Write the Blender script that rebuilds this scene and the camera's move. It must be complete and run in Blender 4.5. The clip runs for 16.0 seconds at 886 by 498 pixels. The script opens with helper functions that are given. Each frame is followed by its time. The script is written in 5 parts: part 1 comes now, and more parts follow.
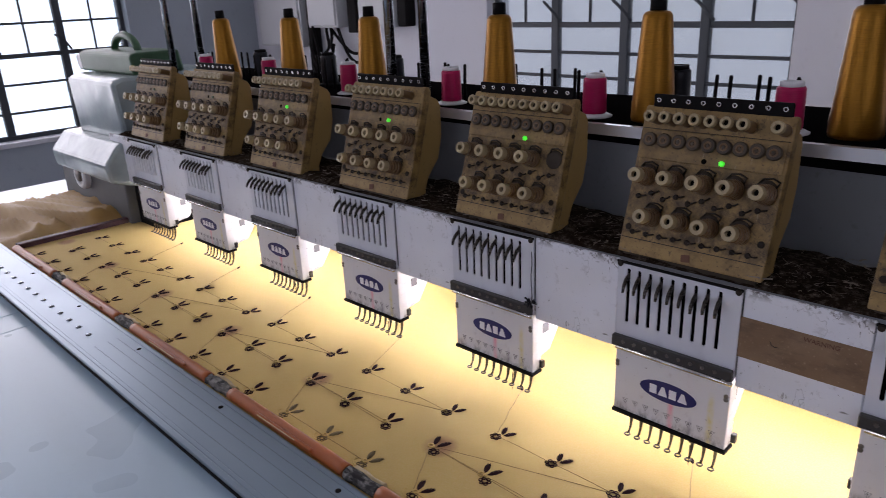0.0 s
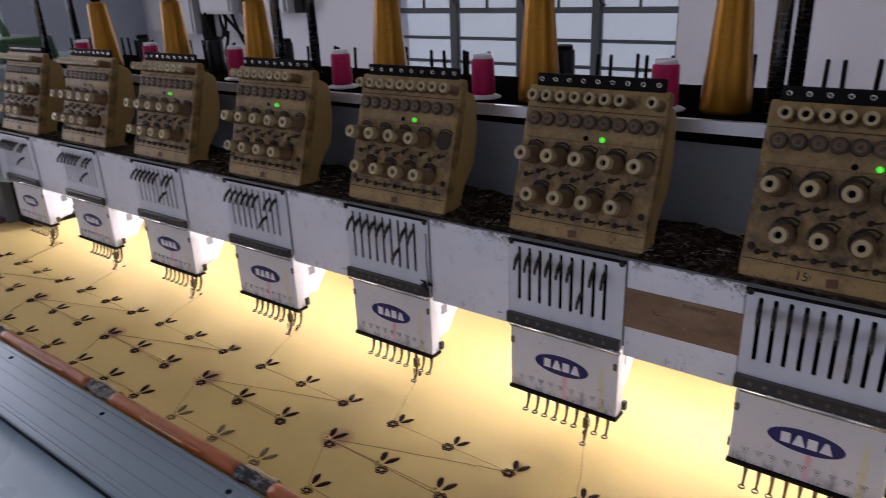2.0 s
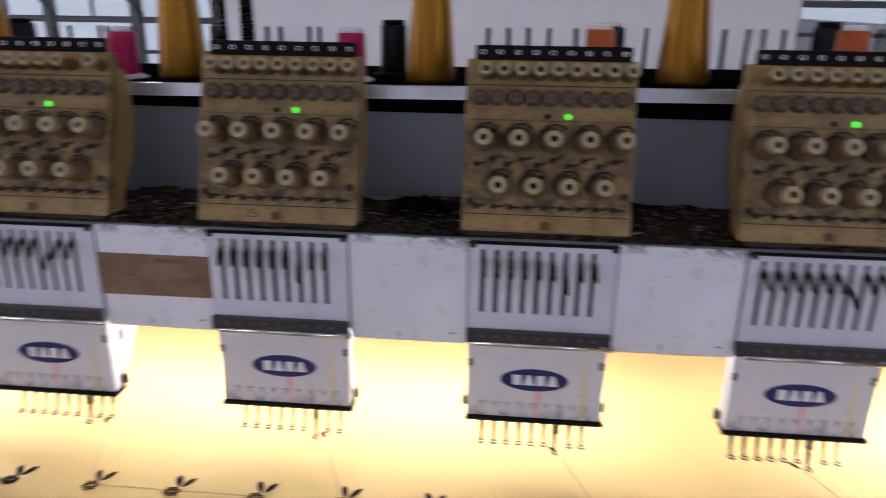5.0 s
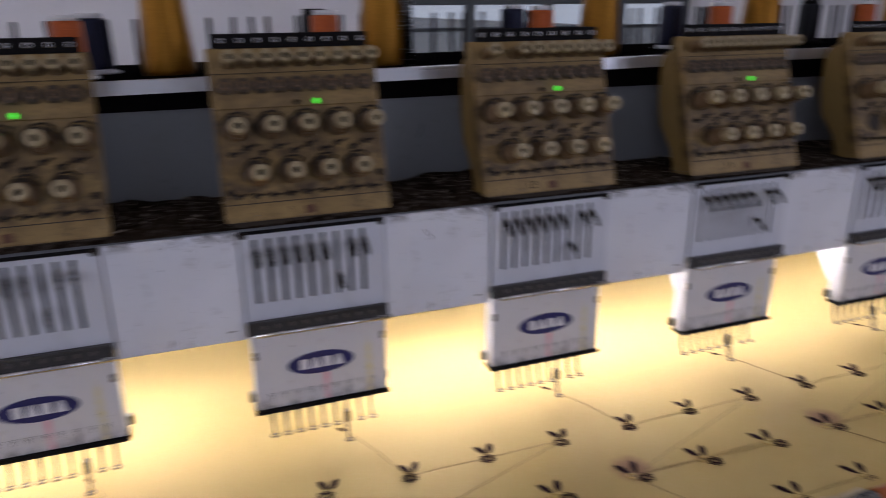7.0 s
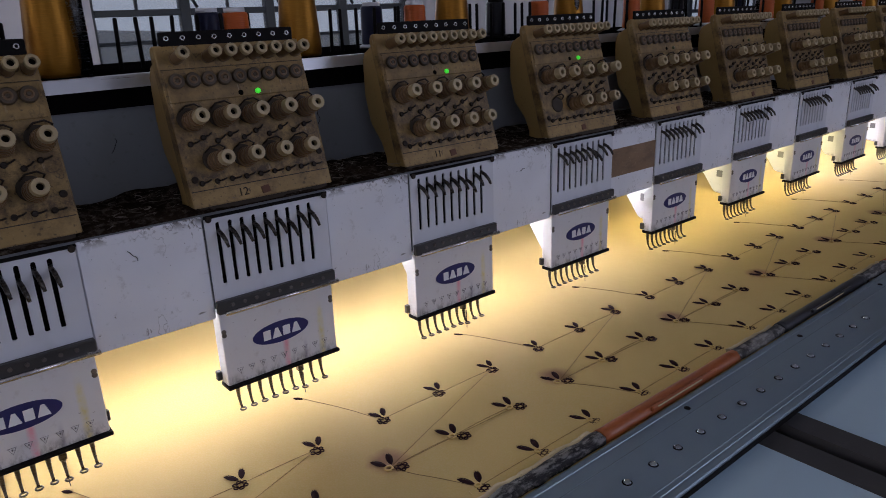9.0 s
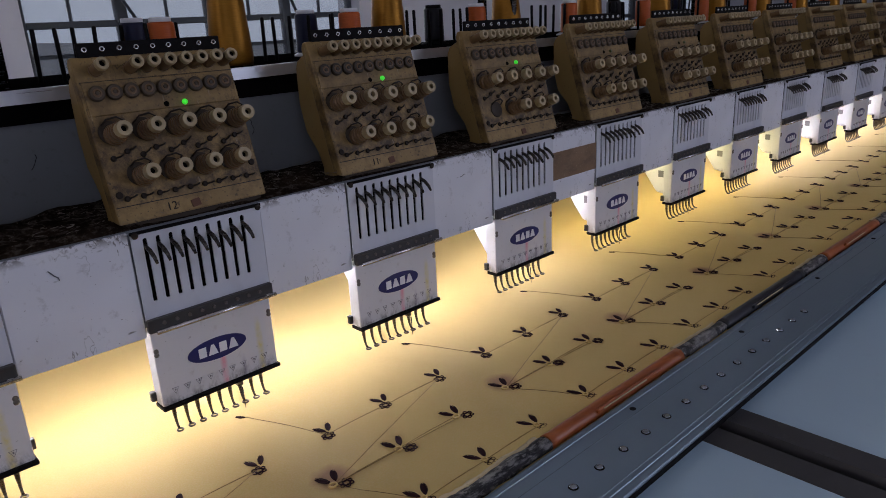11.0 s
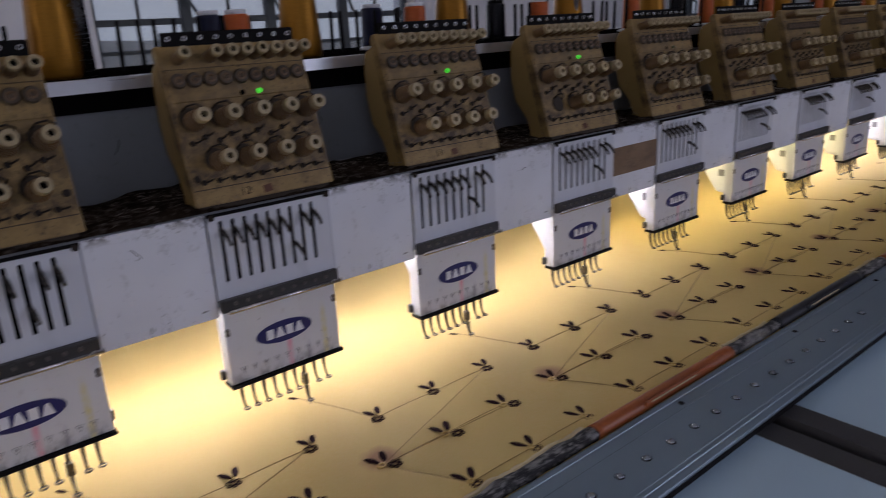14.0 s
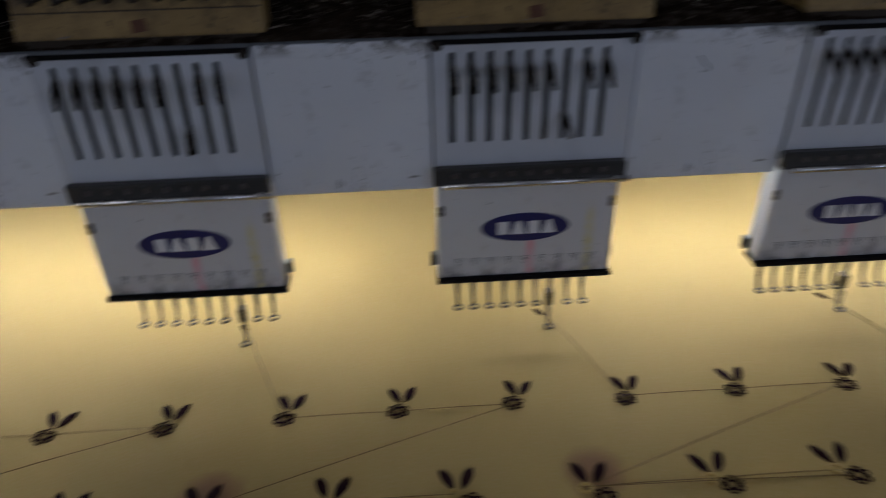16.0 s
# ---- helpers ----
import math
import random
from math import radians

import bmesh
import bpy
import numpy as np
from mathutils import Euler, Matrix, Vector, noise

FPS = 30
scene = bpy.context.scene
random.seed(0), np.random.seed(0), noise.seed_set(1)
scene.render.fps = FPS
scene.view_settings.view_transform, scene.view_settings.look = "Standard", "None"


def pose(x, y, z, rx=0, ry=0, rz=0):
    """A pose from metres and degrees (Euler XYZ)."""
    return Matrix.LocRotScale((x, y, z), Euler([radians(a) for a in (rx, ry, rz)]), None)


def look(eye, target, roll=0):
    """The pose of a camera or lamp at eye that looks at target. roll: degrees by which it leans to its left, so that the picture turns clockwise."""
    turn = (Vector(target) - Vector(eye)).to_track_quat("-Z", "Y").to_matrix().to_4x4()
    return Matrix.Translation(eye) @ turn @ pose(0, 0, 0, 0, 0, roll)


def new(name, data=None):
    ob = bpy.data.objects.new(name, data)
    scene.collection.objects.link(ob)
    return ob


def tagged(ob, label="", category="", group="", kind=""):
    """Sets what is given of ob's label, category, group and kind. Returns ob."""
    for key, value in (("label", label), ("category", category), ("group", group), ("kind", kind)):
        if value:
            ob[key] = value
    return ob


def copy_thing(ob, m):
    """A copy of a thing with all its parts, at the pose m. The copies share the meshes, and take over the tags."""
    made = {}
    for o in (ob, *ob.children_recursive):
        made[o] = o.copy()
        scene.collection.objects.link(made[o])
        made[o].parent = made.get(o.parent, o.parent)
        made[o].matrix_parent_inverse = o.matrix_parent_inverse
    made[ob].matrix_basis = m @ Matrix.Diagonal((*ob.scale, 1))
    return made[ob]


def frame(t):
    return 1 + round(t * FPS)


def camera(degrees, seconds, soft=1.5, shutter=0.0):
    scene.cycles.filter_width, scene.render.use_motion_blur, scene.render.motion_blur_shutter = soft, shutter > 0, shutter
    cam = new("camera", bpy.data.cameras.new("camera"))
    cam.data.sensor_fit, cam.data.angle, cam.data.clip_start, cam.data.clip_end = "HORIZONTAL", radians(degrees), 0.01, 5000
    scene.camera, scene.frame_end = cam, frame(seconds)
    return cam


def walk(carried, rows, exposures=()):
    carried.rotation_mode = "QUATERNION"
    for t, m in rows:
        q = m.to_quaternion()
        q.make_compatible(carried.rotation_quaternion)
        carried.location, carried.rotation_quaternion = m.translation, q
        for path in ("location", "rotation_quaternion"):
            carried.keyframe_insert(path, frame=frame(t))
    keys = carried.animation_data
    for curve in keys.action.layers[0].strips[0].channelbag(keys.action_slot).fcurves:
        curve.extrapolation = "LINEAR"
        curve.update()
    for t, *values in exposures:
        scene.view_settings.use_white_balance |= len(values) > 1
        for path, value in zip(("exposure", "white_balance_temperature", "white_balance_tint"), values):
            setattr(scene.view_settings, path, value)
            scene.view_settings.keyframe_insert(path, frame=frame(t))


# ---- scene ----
cam = camera(63.9, 16.0, soft=0.6, shutter=0.6)
PATH = [
    (0, (0.072, -0.851, 1.606), (-1.253, 0.484, 0.927), -2.5),
    (0.5, (0.068, -0.849, 1.602), (-1.201, 0.534, 0.913), -1.9),
    (1, (0.071, -0.843, 1.598), (-1.169, 0.564, 0.904), -2.2),
    (1.5, (0.078, -0.841, 1.599), (-1.143, 0.582, 0.902), -2.4),
    (2, (0.091, -0.828, 1.593), (-1.042, 0.657, 0.876), -2.2),
    (2.5, (0.097, -0.817, 1.574), (-0.97, 0.71, 0.845), -1.6),
    (3, (0.102, -0.819, 1.569), (-0.962, 0.709, 0.84), -1.8),
    (3.2, (0.104, -0.819, 1.568), (-0.958, 0.714, 0.845), -1.9),
    (5.5, (0.342, -0.817, 1.5), (0.391, 1.073, 0.848), -0.2),
    (5.8, (0.368, -0.826, 1.496), (0.475, 1.058, 0.835), -1.2),
    (6, (0.381, -0.831, 1.488), (0.529, 1.059, 0.851), -1.1),
    (6.5, (0.424, -0.826, 1.494), (0.776, 1.033, 0.846), -0.5),
    (7, (0.527, -0.841, 1.485), (1.172, 0.941, 0.847), -0.6),
    (7.5, (0.598, -0.857, 1.481), (1.559, 0.77, 0.824), -1.5),
    (8, (0.595, -0.857, 1.473), (1.729, 0.672, 0.861), -1.5),
    (8.5, (0.584, -0.866, 1.474), (1.765, 0.628, 0.862), -2.2),
    (9, (0.582, -0.864, 1.47), (1.79, 0.601, 0.841), -2.2),
    (11.3, (0.611, -0.875, 1.467), (1.918, 0.508, 0.852), -2.8),
    (11.5, (0.609, -0.871, 1.468), (1.919, 0.509, 0.852), -2.6),
    (12, (0.612, -0.871, 1.465), (1.924, 0.504, 0.845), -2.6),
    (12.5, (0.613, -0.874, 1.462), (1.917, 0.511, 0.845), -2.6),
    (13, (0.612, -0.879, 1.464), (1.903, 0.518, 0.847), -2.8),
    (13.5, (0.604, -0.88, 1.466), (1.868, 0.541, 0.849), -2.9),
    (14, (0.579, -0.869, 1.456), (1.785, 0.607, 0.849), -2.9),
    (14.5, (0.533, -0.839, 1.443), (1.551, 0.747, 0.773), -1.7),
    (15, (0.543, -0.737, 1.474), (1.266, 0.887, 0.557), 0.7),
    (15.5, (0.572, -0.646, 1.419), (1.049, 1.040, 0.455), 1.3),
    (16, (0.546, -0.593, 1.411), (0.638, 1.086, 0.329), -1.3),
]
EXPOSURES = [(0, -0.75, 6380, 21), (2.0, -0.92, 6380, 21), (3.2, -1.00, 6380, 21), (5.3, -0.33, 6300, 21), (6.0, -0.56, 6300, 21), (7.0, -0.78, 6300, 21), (8.0, -1.11, 6080, 20), (9.0, -1.13, 6080, 20),
             (11.3, -1.11, 6120, 20), (13.5, -1.08, 6200, 21), (14.5, -1.25, 6250, 20), (15.0, -1.55, 6100, 16), (15.5, -1.75, 6000, 12), (16.0, -1.95, 5900, 10)]
walk(cam, [(t, look(eye, target, roll)) for t, eye, target, roll in PATH], EXPOSURES)


# ---------------------------------------------------------------- light
PITCH = 0.33
HEADS = range(1, 22)


def head_x(i):
    return (i - 7) * PITCH


world = bpy.data.worlds.new("sky")
scene.world = world
world.use_nodes = True
wn = world.node_tree.nodes
sky = wn.new("ShaderNodeTexSky")
sky.sky_type = "NISHITA"
sky.sun_disc = False
sky.sun_elevation = radians(50)
sky.sun_rotation = radians(200)
wn["Background"].inputs[1].default_value = 0.10
world.node_tree.links.new(sky.outputs[0], wn["Background"].inputs[0])

sun = new("sun", bpy.data.lights.new("sun", "SUN"))
sun.data.energy, sun.data.angle, sun.data.color = 0.6, radians(12), (1, 0.96, 0.9)
sun.matrix_world = look((0, 0, 9), (0.6, -1.4, 0))


def area(name, eye, target, sx, sy, power, color):
    lamp = new(name, bpy.data.lights.new(name, "AREA"))
    lamp.data.shape, lamp.data.size, lamp.data.size_y = "RECTANGLE", sx, sy
    lamp.data.energy, lamp.data.color = power, color
    lamp.matrix_world = look(eye, target)
    return lamp


# daylight standing in the window openings
area("window_light_left", (-5.05, -0.3, 1.85), (0, -0.3, 1.2), 3.0, 1.9, 75, (1.0, 0.94, 0.95))
area("window_light_back_a", (-1.87, 2.34, 1.7), (-1.87, 0, 1.2), 1.6, 1.3, 18, (0.84, 0.92, 1.0))
area("window_light_back_b", (2.3, 2.34, 1.7), (2.3, 0, 1.2), 1.6, 1.3, 14, (0.84, 0.92, 1.0))
area("window_light_front_a", (-1.5, -3.9, 2.1), (-0.8, 0, 1.0), 3.2, 1.6, 30, (0.86, 0.87, 1.0))
area("window_light_front_b", (3.9, -3.9, 2.1), (1.0, 0, 1.0), 2.5, 1.6, 70, (0.83, 0.86, 1.0))


# ---------------------------------------------------------------- materials
def rgba(c):
    return (c[0], c[1], c[2], 1)


class Mat:
    """A principled material with a base colour that is built up in layers."""

    def __init__(self, name, base, rough=0.5, metal=0.0, spec=0.5, coords="Object"):
        self.m = bpy.data.materials.new(name)
        self.m.use_nodes = True
        self.t = self.m.node_tree
        self.n = self.t.nodes
        self.bsdf = self.n["Principled BSDF"]
        self.bsdf.inputs["Roughness"].default_value = rough
        self.bsdf.inputs["Metallic"].default_value = metal
        self.bsdf.inputs["Specular IOR Level"].default_value = spec
        self.bsdf.inputs["Base Color"].default_value = rgba(base)
        rgb = self.n.new("ShaderNodeRGB")
        rgb.outputs[0].default_value = rgba(base)
        self.color = rgb.outputs[0]
        self.tc = self.n.new("ShaderNodeTexCoord")
        self.co = self.tc.outputs[coords]
        self.normal = None
        self.link(self.color, self.bsdf.inputs["Base Color"])

    def link(self, a, b):
        self.t.links.new(a, b)

    def noise(self, scale, detail=4, stretch=(1, 1, 1), rough=0.6, w=0.0):
        mp = self.n.new("ShaderNodeMapping")
        mp.inputs["Scale"].default_value = stretch
        mp.inputs["Location"].default_value = (w, w * 1.7, w * 0.6)
        self.link(self.co, mp.inputs[0])
        nz = self.n.new("ShaderNodeTexNoise")
        nz.inputs["Scale"].default_value = scale
        nz.inputs["Detail"].default_value = detail
        nz.inputs["Roughness"].default_value = rough
        self.link(mp.outputs[0], nz.inputs["Vector"])
        return nz.outputs["Fac"]

    def ramp(self, fac, a, b):
        r = self.n.new("ShaderNodeMapRange")
        r.inputs["From Min"].default_value, r.inputs["From Max"].default_value = a, b
        self.link(fac, r.inputs["Value"])
        return r.outputs[0]

    def math(self, op, a, b):
        k = self.n.new("ShaderNodeMath")
        k.operation = op
        for s, v in zip(k.inputs, (a, b)):
            if isinstance(v, (int, float)):
                s.default_value = v
            else:
                self.link(v, s)
        return k.outputs[0]

    def layer(self, fac, color, amount=1.0, blend="MIX"):
        mx = self.n.new("ShaderNodeMix")
        mx.data_type, mx.blend_type = "RGBA", blend
        self.link(self.math("MULTIPLY", fac, amount), mx.inputs[0])
        self.link(self.color, mx.inputs[6])
        mx.inputs[7].default_value = rgba(color)
        self.color = mx.outputs[2]
        self.link(self.color, self.bsdf.inputs["Base Color"])
        return self

    def random_tint(self, color, amount=0.5):
        info = self.n.new("ShaderNodeObjectInfo")
        return self.layer(info.outputs["Random"], color, amount)

    def bump(self, fac, strength=0.2, distance=0.002):
        b = self.n.new("ShaderNodeBump")
        b.inputs["Strength"].default_value, b.inputs["Distance"].default_value = strength, distance
        self.link(fac, b.inputs["Height"])
        if self.normal:
            self.link(self.normal, b.inputs["Normal"])
        self.normal = b.outputs[0]
        self.link(self.normal, self.bsdf.inputs["Normal"])
        return self

    def roughness(self, fac, lo, hi):
        r = self.n.new("ShaderNodeMapRange")
        r.inputs["To Min"].default_value, r.inputs["To Max"].default_value = lo, hi
        self.link(fac, r.inputs["Value"])
        self.link(r.outputs[0], self.bsdf.inputs["Roughness"])
        return self

    def emit(self, color, strength):
        self.bsdf.inputs["Emission Color"].default_value = rgba(color)
        self.bsdf.inputs["Emission Strength"].default_value = strength
        return self

    def axis(self, k):
        s = self.n.new("ShaderNodeSeparateXYZ")
        self.link(self.co, s.inputs[0])
        return s.outputs[k]


def painted(name, base, dirt, rough=0.45, dirt_amount=0.5, scale=18):
    p = Mat(name, base, rough)
    big = p.noise(scale * 0.25, 3)
    small = p.noise(scale * 6, 5, w=3)
    p.layer(p.ramp(big, 0.42, 0.75), dirt, dirt_amount * 0.6)
    p.layer(p.ramp(small, 0.60, 0.75), dirt, dirt_amount)
    p.bump(small, 0.12, 0.001)
    p.roughness(big, rough - 0.1, rough + 0.2)
    return p


def steel(name, base, rough=0.35, metal=0.9, stretch=(1, 1, 12)):
    p = Mat(name, base, rough, metal)
    g = p.noise(60, 4, stretch)
    b = p.noise(9, 3, w=5)
    p.layer(p.ramp(b, 0.5, 0.8), (base[0] * 0.4, base[1] * 0.38, base[2] * 0.36), 0.6)
    p.roughness(g, rough - 0.1, rough + 0.15)
    p.bump(g, 0.05, 0.0005)
    return p


m_beam = painted("white_beam_paint", (0.78, 0.79, 0.84), (0.22, 0.2, 0.19), 0.42, 0.35, 14)
scratch = m_beam.noise(60, 2, (0.35, 1, 1), w=9)
m_beam.layer(m_beam.ramp(scratch, 0.70, 0.74), (0.12, 0.11, 0.1), 0.8)
crack = m_beam.math("ABSOLUTE", m_beam.math("SUBTRACT", m_beam.noise(9, 5, (1.6, 1, 0.7), w=13), 0.5), 0)
m_beam.layer(m_beam.math("MULTIPLY", m_beam.ramp(crack, 0.006, 0.001), m_beam.ramp(m_beam.noise(7, 2, w=21), 0.52, 0.62)), (0.1, 0.09, 0.085), 0.8)
m_beam.layer(m_beam.ramp(m_beam.noise(240, 2, w=31), 0.72, 0.76), (0.1, 0.09, 0.08), 0.8)
m_beam.layer(m_beam.math("MULTIPLY", m_beam.ramp(m_beam.axis(2), 1.225, 1.2365), m_beam.ramp(m_beam.noise(55, 6, w=17, rough=0.7), 0.50, 0.58)), (0.06, 0.04, 0.03), 0.9)
m_cover = painted("white_cover_enamel", (0.72, 0.71, 0.72), (0.35, 0.3, 0.26), 0.32, 0.25, 16)
# faded thread-dye streaks down the cover
cx, cz = m_cover.axis(0), m_cover.axis(2)
for sx, col, w, top in ((0.006, (0.85, 0.25, 0.36), 0.006, 1.06), (0.064, (0.72, 0.62, 0.16), 0.006, 1.078), (0.036, (0.35, 0.32, 0.4), 0.004, 1.03)):
    d = m_cover.math("ABSOLUTE", m_cover.math("SUBTRACT", cx, sx), 0)
    f = m_cover.ramp(d, w, w * 0.2)
    g = m_cover.math("MULTIPLY", m_cover.ramp(cz, top, top - 0.03), f)
    m_cover.layer(m_cover.math("MULTIPLY", g, m_cover.ramp(m_cover.noise(90, 3), 0.25, 0.6)), col, 0.75)
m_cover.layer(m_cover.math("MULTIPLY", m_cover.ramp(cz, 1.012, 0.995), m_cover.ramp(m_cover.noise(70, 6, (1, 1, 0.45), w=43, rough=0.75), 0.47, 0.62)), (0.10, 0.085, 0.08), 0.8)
m_cover.layer(m_cover.ramp(m_cover.noise(210, 3, w=47), 0.68, 0.73), (0.12, 0.10, 0.09), 0.7)
m_tan = painted("tan_plastic_grimy", (0.355, 0.225, 0.070), (0.060, 0.030, 0.008), 0.5, 0.7, 16)
m_tan.layer(m_tan.ramp(m_tan.noise(26, 6, w=11, rough=0.75), 0.44, 0.68), (0.095, 0.051, 0.016), 0.7)
m_tan.layer(m_tan.ramp(m_tan.noise(11, 3, (0.5, 1, 1.4), w=7), 0.5, 0.75), (0.18, 0.128, 0.064), 0.5)
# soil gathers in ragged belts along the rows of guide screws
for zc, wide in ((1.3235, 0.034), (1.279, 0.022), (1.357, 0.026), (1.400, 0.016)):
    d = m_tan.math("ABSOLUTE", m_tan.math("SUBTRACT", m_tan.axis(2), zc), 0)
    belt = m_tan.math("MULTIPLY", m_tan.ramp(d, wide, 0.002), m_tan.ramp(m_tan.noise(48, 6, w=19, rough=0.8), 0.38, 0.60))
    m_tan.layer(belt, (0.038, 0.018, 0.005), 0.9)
m_tan.layer(m_tan.ramp(m_tan.noise(170, 4, w=23), 0.60, 0.67), (0.035, 0.022, 0.012), 0.65)
scuff = m_tan.math("ABSOLUTE", m_tan.math("SUBTRACT", m_tan.noise(13, 5, (1.2, 1, 0.8), w=37), 0.5), 0)
m_tan.layer(m_tan.math("MULTIPLY", m_tan.ramp(scuff, 0.010, 0.002), m_tan.ramp(m_tan.noise(9, 2, w=41), 0.50, 0.62)), (0.05, 0.033, 0.018), 0.7)
m_tan.layer(m_tan.ramp(m_tan.noise(70, 4, (2.2, 1, 0.5), w=29), 0.66, 0.72), (0.44, 0.34, 0.21), 0.45)
m_tan_side = painted("tan_plastic_plain", (0.33, 0.21, 0.066), (0.15, 0.10, 0.044), 0.5, 0.45, 12)
m_tan_side.layer(m_tan_side.ramp(m_tan_side.noise(130, 4, w=9), 0.63, 0.70), (0.06, 0.04, 0.02), 0.5)
m_soil = painted("soiled_black_screw", (0.022, 0.015, 0.010), (0.05, 0.035, 0.024), 0.6, 0.5, 60)
m_soil.bsdf.inputs["Specular IOR Level"].default_value = 0.25
m_stud = steel("dark_polished_screw", (0.34, 0.36, 0.39), 0.12, 1.0)
m_clampblack = painted("black_plastic_tube", (0.012, 0.012, 0.016), (0.10, 0.10, 0.115), 0.3, 0.35, 30)
m_score = painted("scored_aluminium", (0.12, 0.155, 0.19), (0.08, 0.1, 0.12), 0.4, 0.4, 20)
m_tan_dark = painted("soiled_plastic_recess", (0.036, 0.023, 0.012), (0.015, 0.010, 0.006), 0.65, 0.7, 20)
m_knob = painted("cream_knob_plastic", (0.43, 0.335, 0.180), (0.10, 0.066, 0.036), 0.42, 0.75, 60)
m_knob.random_tint((0.38, 0.29, 0.17), 0.35)
m_knobdark = painted("soiled_knob_plastic", (0.16, 0.088, 0.034), (0.04, 0.024, 0.012), 0.4, 0.6, 40)
# near-black stands in for the shade inside bores and slots; washers share it
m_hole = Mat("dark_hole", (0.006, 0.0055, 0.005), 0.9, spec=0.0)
m_disc = painted("brown_rubber_disc", (0.085, 0.056, 0.030), (0.03, 0.021, 0.013), 0.6, 0.5, 40)
m_disc.random_tint((0.03, 0.022, 0.014), 0.8)
m_black = painted("black_painted_steel", (0.009, 0.0085, 0.009), (0.026, 0.022, 0.02), 0.5, 0.4, 30)
m_black.bsdf.inputs["Specular IOR Level"].default_value = 0.04
m_chrome = steel("worn_chrome", (0.62, 0.61, 0.6), 0.22, 1.0)
m_foot = steel("oily_foot_steel", (0.13, 0.11, 0.085), 0.26, 1.0)
m_lever = steel("oily_lever_steel", (0.075, 0.067, 0.06), 0.25, 0.9)
m_hinge = steel("blackened_hinge_steel", (0.07, 0.066, 0.064), 0.4, 0.6)
m_steel = steel("brushed_steel", (0.66, 0.67, 0.72), 0.42, 0.12)
m_darksteel = steel("greasy_dark_steel", (0.16, 0.14, 0.125), 0.42, 0.8)
m_alu = Mat("anodised_aluminium", (0.24, 0.305, 0.365), 0.24, 0.45)
m_alu.layer(m_alu.ramp(m_alu.noise(3, 3, (0.3, 1, 1), w=3), 0.4, 0.75), (0.15, 0.2, 0.25), 0.5)
m_alu.layer(m_alu.ramp(m_alu.noise(300, 2, (0.05, 1, 1), w=6), 0.5, 0.8), (0.26, 0.32, 0.38), 0.25)
m_alu.roughness(m_alu.noise(6, 3, w=9), 0.26, 0.40)
m_strip = steel("bright_aluminium_strip", (0.78, 0.79, 0.82), 0.3, 0.8, (0.1, 6, 6))
m_navy = Mat("navy_print", (0.022, 0.022, 0.12), 0.35)
m_white = Mat("white_print", (0.8, 0.8, 0.82), 0.4)
m_ink = Mat("faint_black_print", (0.16, 0.15, 0.16), 0.5)
m_led_off = Mat("unlit_led_lens", (0.10, 0.11, 0.04), 0.3)
m_led = Mat("green_led", (0.05, 0.6, 0.08), 0.3).emit((0.06, 1.0, 0.03), 1.35)
m_rust = painted("rust", (0.13, 0.055, 0.03), (0.04, 0.025, 0.02), 0.8, 0.6, 60)
m_sticker = painted("brown_faded_sticker", (0.2, 0.12, 0.065), (0.4, 0.28, 0.18), 0.6, 0.8, 40)
m_sticker.layer(m_sticker.ramp(m_sticker.noise(26, 6, (0.5, 1, 1.5), w=8, rough=0.7), 0.5, 0.62), (0.09, 0.055, 0.035), 0.55)
m_grime = painted("oily_lint_grime", (0.016, 0.010, 0.007), (0.10, 0.072, 0.052), 0.95, 0.6, 34)
m_grime.layer(m_grime.ramp(m_grime.noise(75, 6, w=5, rough=0.8), 0.50, 0.62), (0.20, 0.17, 0.14), 0.4)
m_grime.bsdf.inputs["Specular IOR Level"].default_value = 0.0
m_grime.bump(m_grime.noise(160, 6), 0.8, 0.004)
m_lint = Mat("grey_lint", (0.24, 0.2, 0.16), 0.95)
m_lamp = Mat("lit_lamp_diffuser", (0.9, 0.9, 0.85), 0.5).emit((0.96, 0.98, 1.02), 84)
# emission set yellow to give the cloth its yellow tone by units 13 to 15
m_lamp_yellow = Mat("yellowed_lamp_diffuser", (0.85, 0.78, 0.5), 0.5).emit((1.0, 0.93, 0.50), 62)
m_panel = painted("pale_grey_panel_paint", (0.215, 0.228, 0.245), (0.13, 0.125, 0.12), 0.45, 0.5, 14)
m_wallbox = painted("pale_metal_box_paint", (0.45, 0.46, 0.48), (0.3, 0.3, 0.31), 0.5, 0.4, 6)
m_shelf = painted("black_shelf", (0.005, 0.0045, 0.005), (0.014, 0.012, 0.011), 0.9, 0.5, 20)
m_shelf.bsdf.inputs["Specular IOR Level"].default_value = 0.0
m_table = painted("pale_table_laminate", (0.50, 0.645, 0.745), (0.41, 0.525, 0.61), 0.26, 0.2, 9)
m_gear = painted("dark_grey_gear_paint", (0.10, 0.105, 0.11), (0.05, 0.05, 0.05), 0.5, 0.5, 14)
m_channel = painted("dark_channel_steel", (0.055, 0.05, 0.05), (0.12, 0.11, 0.1), 0.5, 0.4, 20)
m_wall = painted("lilac_white_wall_paint", (0.55, 0.55, 0.6), (0.42, 0.42, 0.46), 0.8, 0.4, 3)
m_wall_blue = painted("blue_grey_wall_paint", (0.34, 0.38, 0.43), (0.25, 0.28, 0.32), 0.8, 0.4, 3)
m_ceiling = painted("ceiling_paint", (0.78, 0.78, 0.77), (0.6, 0.6, 0.6), 0.9, 0.3, 3)
